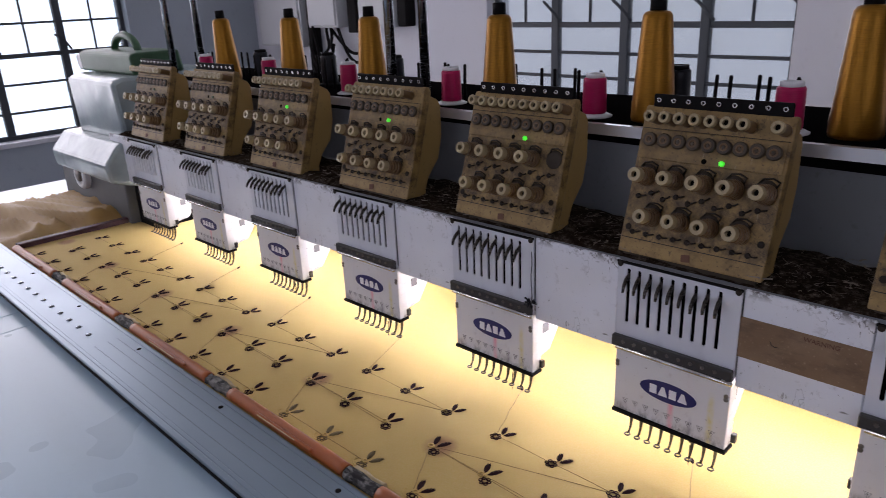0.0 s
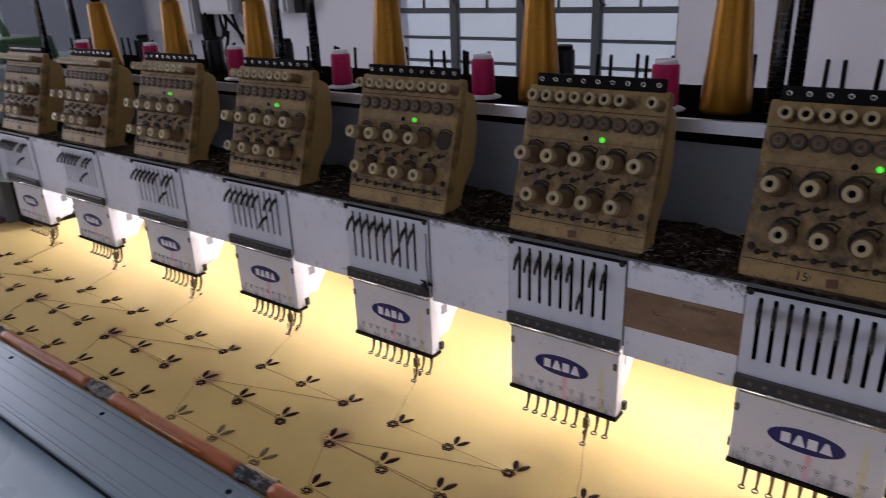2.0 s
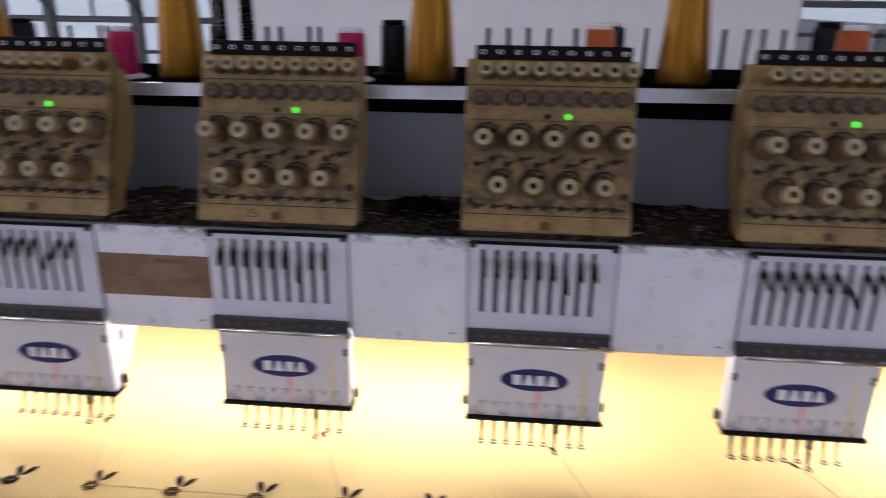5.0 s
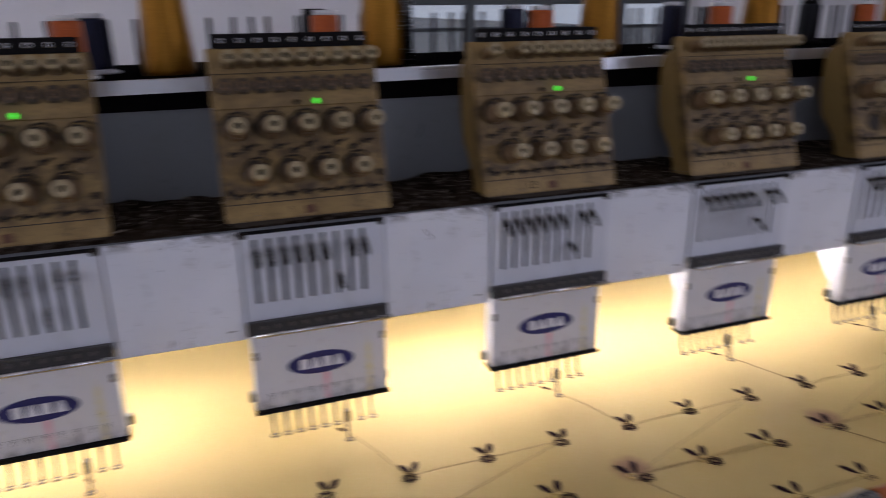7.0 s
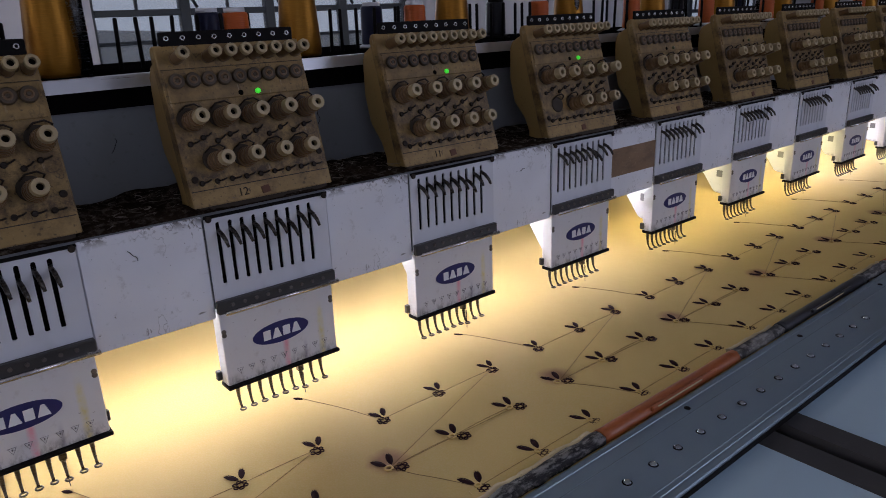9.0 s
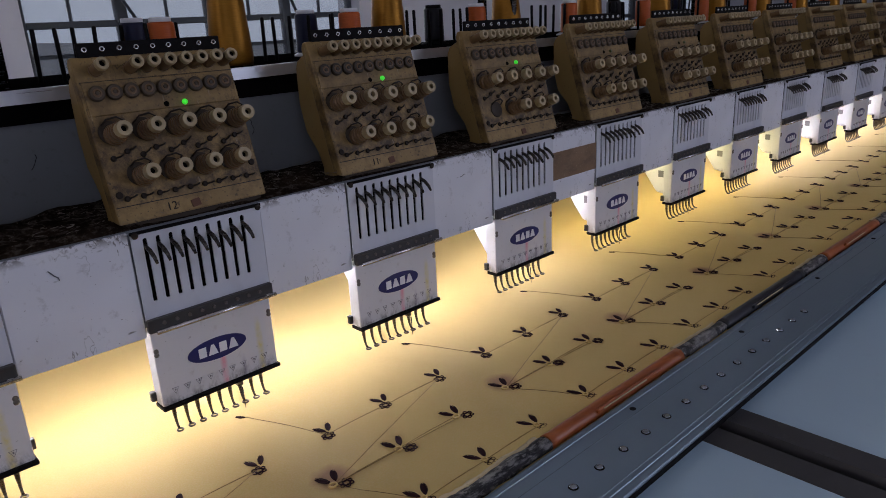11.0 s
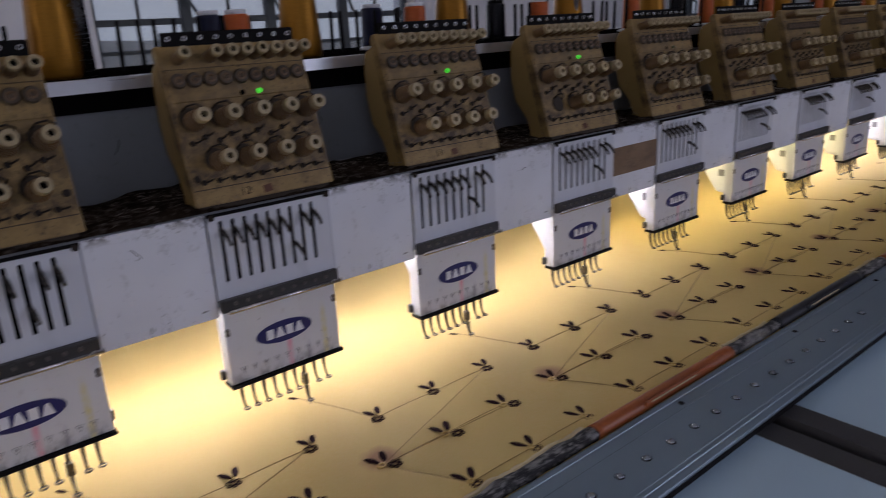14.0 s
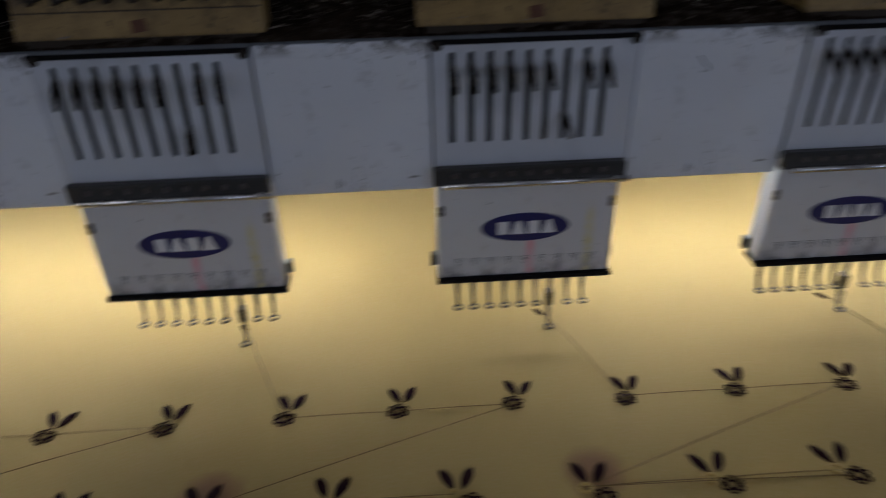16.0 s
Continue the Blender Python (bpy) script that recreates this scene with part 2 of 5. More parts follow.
m_floor = painted("cement_floor", (0.26, 0.25, 0.24), (0.14, 0.13, 0.12), 0.7, 0.5, 4)
m_bar = painted("grey_window_steel", (0.035, 0.042, 0.052), (0.07, 0.075, 0.08), 0.55, 0.4, 20)
m_polish = steel("polished_pole", (0.5, 0.52, 0.56), 0.22, 1.0)
m_plastic = Mat("milky_plastic_sheet", (0.40, 0.47, 0.47), 0.2)
m_plastic.layer(m_plastic.ramp(m_plastic.noise(7, 4), 0.4, 0.7), (0.22, 0.26, 0.27), 0.7)
m_plastic.bump(m_plastic.noise(7, 2, (1, 1, 0.6)), 0.35, 0.02)
m_green = painted("green_printed_box", (0.035, 0.1, 0.045), (0.02, 0.045, 0.03), 0.4, 0.5, 20)
m_mauve = painted("maroon_clamp_paint", (0.055, 0.016, 0.022), (0.025, 0.012, 0.012), 0.5, 0.5, 20)
m_orange = painted("orange_plastic_tube", (0.38, 0.1, 0.022), (0.12, 0.035, 0.015), 0.35, 0.5, 14)
m_rag = painted("black_and_white_wrapping", (0.014, 0.013, 0.014), (0.45, 0.42, 0.38), 0.8, 0.7, 20)
m_rag.layer(m_rag.ramp(m_rag.noise(120, 5, (0.35, 1, 1), w=5, rough=0.7), 0.46, 0.60), (0.42, 0.40, 0.38), 0.5)
m_rag.layer(m_rag.ramp(m_rag.noise(45, 4, w=8), 0.50, 0.62), (0.012, 0.011, 0.012), 0.85)
# pale cloth colour, also used for the painted glint on the clip ridges
m_fray_glint = painted("frayed_cloth_edge", (0.62, 0.5, 0.3), (0.2, 0.13, 0.06), 0.8, 0.7, 40)
m_leaf = painted("dark_embroidery_thread", (0.024, 0.008, 0.010), (0.055, 0.02, 0.02), 0.8, 0.4, 200)
m_leaf.bsdf.inputs["Specular IOR Level"].default_value = 0.1
m_goldthread = painted("gold_embroidery_thread", (0.62, 0.42, 0.12), (0.2, 0.12, 0.03), 0.35, 0.4, 200)
m_oldthread = painted("olive_gold_thread", (0.16, 0.11, 0.035), (0.06, 0.04, 0.02), 0.5, 0.6, 200)
m_jump = Mat("fine_gold_jump_thread", (0.24, 0.14, 0.035), 0.5)


def thread_wound(name, base, dark, rough=0.4):
    p = Mat(name, base, rough)
    r = p.noise(70, 3, (1, 1, 40))
    p.layer(p.ramp(r, 0.35, 0.7), dark, 0.7)
    p.layer(p.ramp(p.noise(12, 3, w=4), 0.45, 0.8), dark, 0.5)
    p.bump(r, 0.2, 0.0006)
    p.bsdf.inputs["Specular IOR Level"].default_value = 0.2
    return p


m_cone = thread_wound("gold_thread_winding", (0.33, 0.15, 0.015), (0.17, 0.07, 0.008), 0.4)
m_cone.bsdf.inputs["Metallic"].default_value = 0.65
m_magenta = thread_wound("magenta_thread_winding", (0.5, 0.012, 0.1), (0.26, 0.006, 0.05))
m_orangethread = thread_wound("orange_thread_winding", (0.55, 0.12, 0.02), (0.28, 0.05, 0.01))
m_blackthread = thread_wound("black_thread_winding", (0.012, 0.012, 0.016), (0.004, 0.004, 0.006))
m_navythread = thread_wound("navy_thread_winding", (0.015, 0.018, 0.05), (0.006, 0.007, 0.02))
m_spoolwhite = painted("white_spool_plastic", (0.7, 0.7, 0.72), (0.4, 0.4, 0.42), 0.4, 0.3, 30)

# golden cloth with a weave and round stains about some motifs
c = Mat("golden_cloth", (0.58, 0.412, 0.146), 0.7)
c.layer(c.ramp(c.noise(2.2, 4), 0.35, 0.7), (0.51, 0.342, 0.100), 0.6)
c.layer(c.ramp(c.noise(420, 2), 0.4, 0.7), (0.62, 0.455, 0.22), 0.4)
ax, ay = c.axis(0), c.axis(1)
rep = c.math("SUBTRACT", c.math("FRACT", c.math("DIVIDE", c.math("ADD", ax, 10 * 0.33 - 1.03 + 0.165), 0.33), 0), 0.5)
dx = c.math("MULTIPLY", rep, 0.33)
dy = c.math("ADD", ay, 0.190)
rr = c.math("SQRT", c.math("ADD", c.math("MULTIPLY", dx, dx), c.math("MULTIPLY", dy, dy)), 0)
rr = c.math("ADD", rr, c.math("MULTIPLY", c.noise(60, 2), 0.012))
c.layer(c.ramp(rr, 0.038, 0.02), (0.22, 0.055, 0.07), 0.55)
c.bump(c.noise(900, 2, (1, 1, 1)), 0.12, 0.0006)
c.bump(c.noise(16, 3), 0.25, 0.004)
c.bsdf.inputs["Specular IOR Level"].default_value = 0.15
m_cloth = c
m_spare = painted("creased_gold_cloth", (0.40, 0.25, 0.085), (0.24, 0.115, 0.028), 0.5, 0.8, 14)
m_glow_out = Mat("overcast_outdoors", (0.8, 0.85, 0.9), 1.0)
m_glow_west = Mat("bright_outdoors", (0.86, 0.9, 0.92), 1.0)
m_glass = Mat("frosted_glass", (0.85, 0.9, 0.95), 0.5)


def set_backdrop(p, color, strength):
    e = p.n.new("ShaderNodeEmission")
    p.link(p.color, e.inputs[0])
    e.inputs[1].default_value = strength
    p.link(e.outputs[0], p.n["Material Output"].inputs[0])


m_glow_out.layer(m_glow_out.ramp(m_glow_out.noise(1.6, 4), 0.62, 0.8), (0.42, 0.62, 0.3), 0.5)
set_backdrop(m_glow_out, None, 1.0)
m_glow_west.layer(m_glow_west.ramp(m_glow_west.noise(2.1, 5), 0.56, 0.7), (0.4, 0.62, 0.25), 0.6)
set_backdrop(m_glow_west, None, 4.5)
tr = m_glass.n.new("ShaderNodeBsdfTransparent")
tr.inputs[0].default_value = (0.86, 0.9, 0.94, 1)
mixg = m_glass.n.new("ShaderNodeMixShader")
mixg.inputs[0].default_value = 0.16
m_glass.link(tr.outputs[0], mixg.inputs[1])
m_glass.link(m_glass.bsdf.outputs[0], mixg.inputs[2])
m_glass.link(mixg.outputs[0], m_glass.n["Material Output"].inputs[0])


# ---------------------------------------------------------------- mesh helpers
class Shape:
    """Collects vertices and faces of one mesh."""

    def __init__(self):
        self.v, self.f, self.s = [], [], []
        self.hard = False

    def add(self, verts, faces, smooth=False):
        k = len(self.v)
        self.v += [tuple(p) for p in verts]
        self.f += [tuple(k + i for i in q) for q in faces]
        self.s += [smooth] * len(faces)
        return self

    def box(self, x0, x1, y0, y1, z0, z1, m=None):
        vs = [Vector((x, y, z)) for z in (z0, z1) for x, y in ((x0, y0), (x1, y0), (x1, y1), (x0, y1))]
        if m:
            vs = [m @ p for p in vs]
        return self.add(vs, [(3, 2, 1, 0), (4, 5, 6, 7), (0, 1, 5, 4), (1, 2, 6, 5), (2, 3, 7, 6), (3, 0, 4, 7)])

    def bevel_box(self, x0, x1, y0, y1, z0, z1, r=0.004, m=None, seg=2):
        b = bmesh.new()
        bmesh.ops.create_cube(b, size=1)
        for p in b.verts:
            p.co = Vector(((x0 + x1) / 2 + p.co.x * (x1 - x0), (y0 + y1) / 2 + p.co.y * (y1 - y0), (z0 + z1) / 2 + p.co.z * (z1 - z0)))
        bmesh.ops.bevel(b, geom=b.edges[:], offset=r, segments=seg, affect="EDGES", profile=0.5)
        return self.take(b, m)

    def take(self, b, m=None):
        b.verts.index_update()
        vs = [(m @ p.co) if m else p.co.copy() for p in b.verts]
        fs = [[p.index for p in q.verts] for q in b.faces]
        b.free()
        return self.add(vs, fs)

    def lathe(self, profile, m=None, n=16, hard=False):
        """profile: (radius, height) from base to tip, about z; hard keeps its edges sharp."""
        self.hard = self.hard or hard
        vs, fs = [], []
        for r, z in profile:
            for k in range(n):
                a = 2 * math.pi * k / n
                vs.append(Vector((r * math.cos(a), r * math.sin(a), z)))
        for j in range(len(profile) - 1):
            for k in range(n):
                fs.append((j * n + k, j * n + (k + 1) % n, (j + 1) * n + (k + 1) % n, (j + 1) * n + k))
        if m:
            vs = [m @ p for p in vs]
        base = len(self.v)
        self.add(vs, fs, True)
        top = (len(profile) - 1) * n
        if profile[0][0] > 0:
            self.f.append(tuple(base + k for k in reversed(range(n))))
            self.s.append(False)
        if profile[-1][0] > 0:
            self.f.append(tuple(base + top + k for k in range(n)))
            self.s.append(False)
        return self

    def tube(self, pts, r, n=8, close=False):
        pts = [Vector(p) for p in pts]
        rs = r if isinstance(r, (list, tuple)) else [r] * len(pts)
        vs, fs = [], []
        side = None
        for j, p in enumerate(pts):
            a = pts[j - 1] if (j > 0 or close) else p
            b = pts[(j + 1) % len(pts)] if (j < len(pts) - 1 or close) else p
            d = (b - a).normalized()
            if side is None:
                side = d.cross(Vector((0, 0, 1)) if abs(d.z) < 0.9 else Vector((0, 1, 0))).normalized()
            side = (side - d * side.dot(d)).normalized()
            up = d.cross(side)
            for k in range(n):
                t = 2 * math.pi * k / n
                vs.append(p + rs[j] * (math.cos(t) * side + math.sin(t) * up))
        count = len(pts)
        for j in range(count if close else count - 1):
            for k in range(n):
                q = (j + 1) % count
                fs.append((j * n + k, j * n + (k + 1) % n, q * n + (k + 1) % n, q * n + k))
        if not close:
            fs += [tuple(reversed(range(n))), tuple((count - 1) * n + k for k in range(n))]
        return self.add(vs, fs, True)

    def prism(self, poly, x0, x1, m=None):
        """A polygon of (y, z), in order, pushed from x0 to x1."""
        n = len(poly)
        vs = [Vector((x, y, z)) for x in (x0, x1) for y, z in poly]
        if m:
            vs = [m @ p for p in vs]
        fs = [(k, (k + 1) % n, n + (k + 1) % n, n + k) for k in range(n)]
        return self.add(vs, fs + [tuple(reversed(range(n))), tuple(range(n, 2 * n))])

    def mesh(self, name, material):
        me = bpy.data.meshes.new(name)
        me.from_pydata(self.v, [], self.f)
        me.polygons.foreach_set("use_smooth", self.s)
        b = bmesh.new()
        b.from_mesh(me)
        bmesh.ops.recalc_face_normals(b, faces=b.faces)
        b.to_mesh(me)
        b.free()
        if self.hard:
            me.set_sharp_from_angle(angle=radians(40))
        me.materials.append(material.m)
        return me


def part(name, shape, material, parent, label="", m=None):
    me = shape if isinstance(shape, bpy.types.Mesh) else shape.mesh(name, material)
    ob = new(name, me)
    ob.parent = parent
    if m is not None:
        ob.matrix_basis = m
    return tagged(ob, label)


def thing(name, label, category, group="", kind="", at=(0, 0, 0)):
    ob = new(name)
    ob.location = at
    ob.empty_display_size = 0.05
    return tagged(ob, label, category, group, kind)


def solid(name, shape, material, label, category="", kind="", group=""):
    return tagged(new(name, shape.mesh(name, material)), label, category, group, kind)


def bevelled(sh, r, seg=2):
    """The shape with its edges rounded."""
    b = bmesh.new()
    vs = [b.verts.new(p) for p in sh.v]
    for q in sh.f:
        b.faces.new([vs[i] for i in q])
    bmesh.ops.recalc_face_normals(b, faces=b.faces)
    bmesh.ops.bevel(b, geom=b.edges[:], offset=r, segments=seg, affect="EDGES", profile=0.5, clamp_overlap=True)
    return Shape().take(b)


# ---------------------------------------------------------------- room
X0, X1, Y0, Y1, TOP = -5.15, 8.6, -4.0, 2.4, 3.1
TH = 0.2


def wall_with_openings(name, along, at, lo, hi, openings, out, material, label):
    """A wall along x or y with rectangular openings (a0, a1, z0, z1); out is the side on which it is thick."""
    sh = Shape()

    def block(a0, a1, z0, z1):
        if a1 - a0 < 1e-4 or z1 - z0 < 1e-4:
            return
        w0, w1 = sorted((at, at + out * TH))
        if along == "x":
            sh.box(a0, a1, w0, w1, z0, z1)
        else:
            sh.box(w0, w1, a0, a1, z0, z1)

    a = lo
    for o in sorted(openings):
        block(a, o[0], 0, TOP)
        block(o[0], o[1], 0, o[2])
        block(o[0], o[1], o[3], TOP)
        a = o[1]
    block(a, hi, 0, TOP)
    return solid(name, sh, material, label, "wall", "structure")


W_BACK = [(-2.72, -1.03, 0.95, 2.25), (1.46, 3.14, 0.95, 2.25), (5.6, 7.28, 0.95, 2.25)]
W_LEFT = [(-2.1, 1.38, 0.80, 2.85)]
W_FRONT = [(-3.2, 0.2, 1.15, 2.95), (2.6, 5.2, 1.15, 2.95)]
wall_with_openings("wall_north", "x", Y1, X0 - TH, X1 + TH, W_BACK, 1, m_wall, "plain lilac-white plastered wall with steel windows")
wall_with_openings("wall_west", "y", X0, Y0, Y1, W_LEFT, -1, m_wall_blue, "blue-grey painted wall with a wide window")
wall_with_openings("wall_south", "x", Y0, X0 - TH, X1 + TH, W_FRONT, -1, m_wall, "plain lilac-white plastered wall behind the walk")
wall_with_openings("wall_east", "y", X1, Y0, Y1, [], 1, m_wall, "plain lilac-white plastered end wall")
solid("floor", Shape().box(X0 - TH, X1 + TH, Y0 - TH, Y1 + TH, -0.1, 0), m_floor, "bare grey cement floor", "floor", "structure")
solid("ceiling", Shape().box(X0 - TH, X1 + TH, Y0 - TH, Y1 + TH, TOP, TOP + 0.1), m_ceiling, "plain pale ceiling", "ceiling", "structure")
solid("ground", Shape().box(-60, 60, -60, 60, -0.5, -0.3), m_floor, "bare ground outside the workshop", "ground", "structure")
# daylight haze outside the windows
solid("backdrop_north", Shape().box(-9, 12, 4.2, 4.22, -0.2, 5), m_glow_out, "pale overcast outdoors beyond the windows", "backdrop", "structure")
solid("backdrop_west", Shape().box(-7.6, -7.58, -6, 4.1, -0.2, 5), m_glow_west, "pale overcast outdoors with some greenery", "backdrop", "structure")


shed = Shape().prism([(3.5, -0.29), (3.5, 1.0), (3.9, 1.0), (3.9, -0.29)], 1.0, 9.0)
shed.v = [(p[0], p[1], (1.47 - 0.05 * (p[0] - 1.4)) if p[2] > 0 else p[2]) for p in shed.v]
solid("backdrop_shed", shed, m_floor, "plain grey shed wall beyond the windows", "backdrop", "structure")


def window(name, along, at, o, divisions, rails, out):
    """Steel window: thick frame and mullions, thin glazing bars, glass panes."""
    root = thing(name, "dark grey steel casement window with small panes", "window", kind="structure")
    a0, a1, z0, z1 = o
    y = at + out * 0.09

    def piece(nm, b0, b1, c0, c1, d, mat, lab=""):
        sh = Shape()
        if along == "x":
            sh.bevel_box(b0, b1, y - d, y + d, c0, c1, min(0.004, d * 0.5), seg=1)
        else:
            sh.bevel_box(y - d, y + d, b0, b1, c0, c1, min(0.004, d * 0.5), seg=1)
        return part(nm, sh, mat, root, lab)

    for b0, b1 in ((a0, a0 + 0.03), (a1 - 0.03, a1)):
        piece("window_frame", b0, b1, z0, z1, 0.018, m_bar)
    for c0, c1 in ((z0, z0 + 0.03), (z1 - 0.03, z1)):
        piece("window_frame", a0 + 0.03, a1 - 0.03, c0, c1, 0.017, m_bar)
    w = (a1 - a0) / divisions
    for k in range(1, divisions):
        piece("mullion", a0 + k * w - 0.024, a0 + k * w + 0.024, z0 + 0.03, z1 - 0.03, 0.02, m_bar)
    for r, d in rails:
        piece("glazing_bar", a0 + 0.03, a1 - 0.03, r - d, r + d, 0.012, m_bar)
    for k in range(divisions):
        mid = a0 + (k + 0.5) * w
        hi = max(r for r, d in rails if d > 0.01)
        piece("glazing_bar", mid - 0.006, mid + 0.006, hi, z1 - 0.03, 0.010, m_bar)
        stay = Shape().tube([Vector((mid + 0.16, -0.05, hi + 0.12)), Vector((mid + 0.20, -0.07, hi + 0.10)), Vector((mid + 0.26, -0.03, hi + 0.02))], 0.008, 6)
        if along == "x":
            stay.v = [(p[0], y + p[1], p[2]) for p in stay.v]
        else:
            stay.v = [(y - p[1], p[0], p[2]) for p in stay.v]
        part("casement_stay", stay, m_bar, root)
        sh = Shape()
        if along == "x":
            sh.box(a0 + k * w + 0.02, a0 + (k + 1) * w - 0.02, y - 0.002, y + 0.002, z0 + 0.02, z1 - 0.02)
        else:
            sh.box(y - 0.002, y + 0.002, a0 + k * w + 0.02, a0 + (k + 1) * w - 0.02, z0 + 0.02, z1 - 0.02)
        g = part("pane", sh, m_glass, root)
        g.visible_shadow = False
    sill = Shape()
    if along == "x":
        sill.bevel_box(a0 - 0.02, a1 + 0.02, at - 0.03, at + TH, z0 - 0.03, z0 + 0.002, 0.004)
    else:
        sill.bevel_box(at - TH, at + 0.03, a0 - 0.02, a1 + 0.02, z0 - 0.03, z0 + 0.002, 0.004)
    part("window_sill", sill, m_wall, root)
    return root


RAILS = [(1.415, 0.014), (1.272, 0.008), (1.145, 0.008), (1.8, 0.007)]
window("window_1", "x", Y1, W_BACK[0], 4, RAILS, 1)
window("window_2", "x", Y1, W_BACK[1], 4, [(1.52, 0.014), (1.395, 0.008), (1.27, 0.008), (1.8, 0.007)], 1)
window("window_3", "x", Y1, W_BACK[2], 4, RAILS, 1)
window("window_4", "y", X0, W_LEFT[0], 8, [(1.33, 0.014), (1.15, 0.007), (0.97, 0.007), (1.53, 0.007)], -1)
window("window_5", "x", Y0, W_FRONT[0], 6, RAILS, -1)
window("window_6", "x", Y0, W_FRONT[1], 5, RAILS, -1)


def wall_box(x0, x1, z0, z1, depth, label):
    root = thing("electric_box", label, "electric box")
    part("body", Shape().bevel_box(x0, x1, Y1 - depth, Y1 - 0.002, z0, z1, 0.008), m_wallbox, root)
    part("lid", Shape().bevel_box(x0 + 0.015, x1 - 0.015, Y1 - depth - 0.012, Y1 - depth - 0.001, z0 + 0.015, z1 - 0.015, 0.004), m_wallbox, root)
    part("latch", Shape().bevel_box(x1 - 0.05, x1 - 0.03, Y1 - depth - 0.03, Y1 - depth - 0.012, (z0 + z1) / 2 - 0.03, (z0 + z1) / 2 + 0.03, 0.003), m_black, root)
    return root


wall_box(-4.91, -4.37, 1.275, 2.0, 0.12, "pale grey metal distribution panel on the wall")
wall_box(-4.25, -3.92, 1.41, 2.0, 0.14, "pale grey metal switch box on the wall")
wall_box(-3.72, -3.41, 1.41, 1.95, 0.12, "small pale grey metal meter box on the wall")
for x, z, w in ((-4.315, 1.09, 0.022), (-3.83, 1.375, 0.045), (-3.34, 1.415, 0.04)):
    solid("conduit", Shape().bevel_box(x - w, x + w, Y1 - 0.09, Y1 - 0.003, z, 2.3, 0.008), m_black, "black cable trunking down the wall", "conduit", group="wall conduits")
for k, (ax0, ax1, za, zb, sag) in enumerate(((-4.14, -3.80, 1.42, 1.24, 0.06), (-4.12, -4.08, 1.41, 1.25, 0.02), (-4.02, -3.70, 1.41, 1.20, 0.10), (-4.30, -4.06, 1.15, 1.30, 0.16), (-4.28, -4.10, 1.30, 1.12, 0.10), (-4.05, -4.10, 1.41, 1.24, 0.03), (-4.20, -4.12, 1.42, 1.10, 0.12))):
    pts = [(ax0 + (ax1 - ax0) * q + 0.02 * math.sin(5 * q + k), Y1 - 0.05 - 0.015 * k, za + (zb - za) * q - sag * 4 * q * (1 - q)) for q in np.linspace(0, 1, 12)]
    solid("cable", Shape().tube(pts, 0.011, 6), m_black, "black electric cable hanging below the switch box", "cable", group="cables")


# ---------------------------------------------------------------- machine table
TABLE = 0.893
table = thing("machine_table", "long pale grey laminate work table with dark slots", "table")
CH = (-1.85, 1.444, 4.85)
edges = [-3.3]
for x in CH:
    edges += [x, x + 0.108]
edges.append(5.3)
for a, b in zip(edges[0::2], edges[1::2]):
    part("tabletop", Shape().bevel_box(a, b, -1.05, 1.0, TABLE - 0.03, TABLE, 0.003), m_table, table)
for x in CH:
    if x < 0:
        part("tabletop", Shape().bevel_box(x, x + 0.108, -1.05, 1.0, TABLE - 0.03, TABLE, 0.003), m_table, table)
        continue
    sh = Shape()
    sh.v = [(x + a, y, TABLE + z) for y in (-1.05, 1.0) for a, z in ((0.001, -0.05), (0.107, -0.05), (0.107, 0.004), (0.064, 0.004), (0.064, -0.03), (0.046, -0.03), (0.046, -0.002), (0.001, -0.002))]
    sh.f = [(k, (k + 1) % 8, 8 + (k + 1) % 8, 8 + k) for k in range(8)] + [tuple(range(8)), tuple(reversed(range(8, 16)))]
    sh.s = [False] * 10
    part("slot_channel", sh, m_channel, table, "dark steel slot channel")
for x in (-3.1, -0.6, 2.6, 5.1):
    for y in (-0.98, 0.9):
        part("leg", Shape().bevel_box(x - 0.04, x + 0.04, y - 0.04, y + 0.04, 0, TABLE - 0.031, 0.005), m_panel, table)
part("apron", Shape().box(-3.2, 5.2, -1.0, -0.96, TABLE - 0.13, TABLE - 0.031), m_panel, table)


# ---------------------------------------------------------------- machine beam and thread shelf
BX0, BX1 = -2.16, 4.80


def shelf_rise(x):
    """The thread shelf climbs a little along the machine."""
    return 0.0095 * (min(1.5, max(-0.8, x)) - 0.25)


def shelf_piece(y0, y1, z0, z1):
    sh = Shape()
    for a, b in ((BX0, -0.8), (-0.8, 1.5), (1.5, BX1)):
        sh.box(a, b, y0, y1, z0, z1)
    sh.v = [(x, y, z + (shelf_rise(x) if z > 1.38 else 0)) for x, y, z in sh.v]
    return sh



beam = thing("machine_beam", "long white enamelled machine beam with grimy top", "machine beam")
body = Shape()
body.prism([(0.006, 1.108), (0.006, 1.232), (0.011, 1.237), (0.150, 1.237), (0.166, 1.243), (0.166, 1.364), (0.32, 1.364), (0.32, 1.108)], BX0, BX1)
part("beam_body", body, m_panel, beam, "pale grey panel behind the tension units")
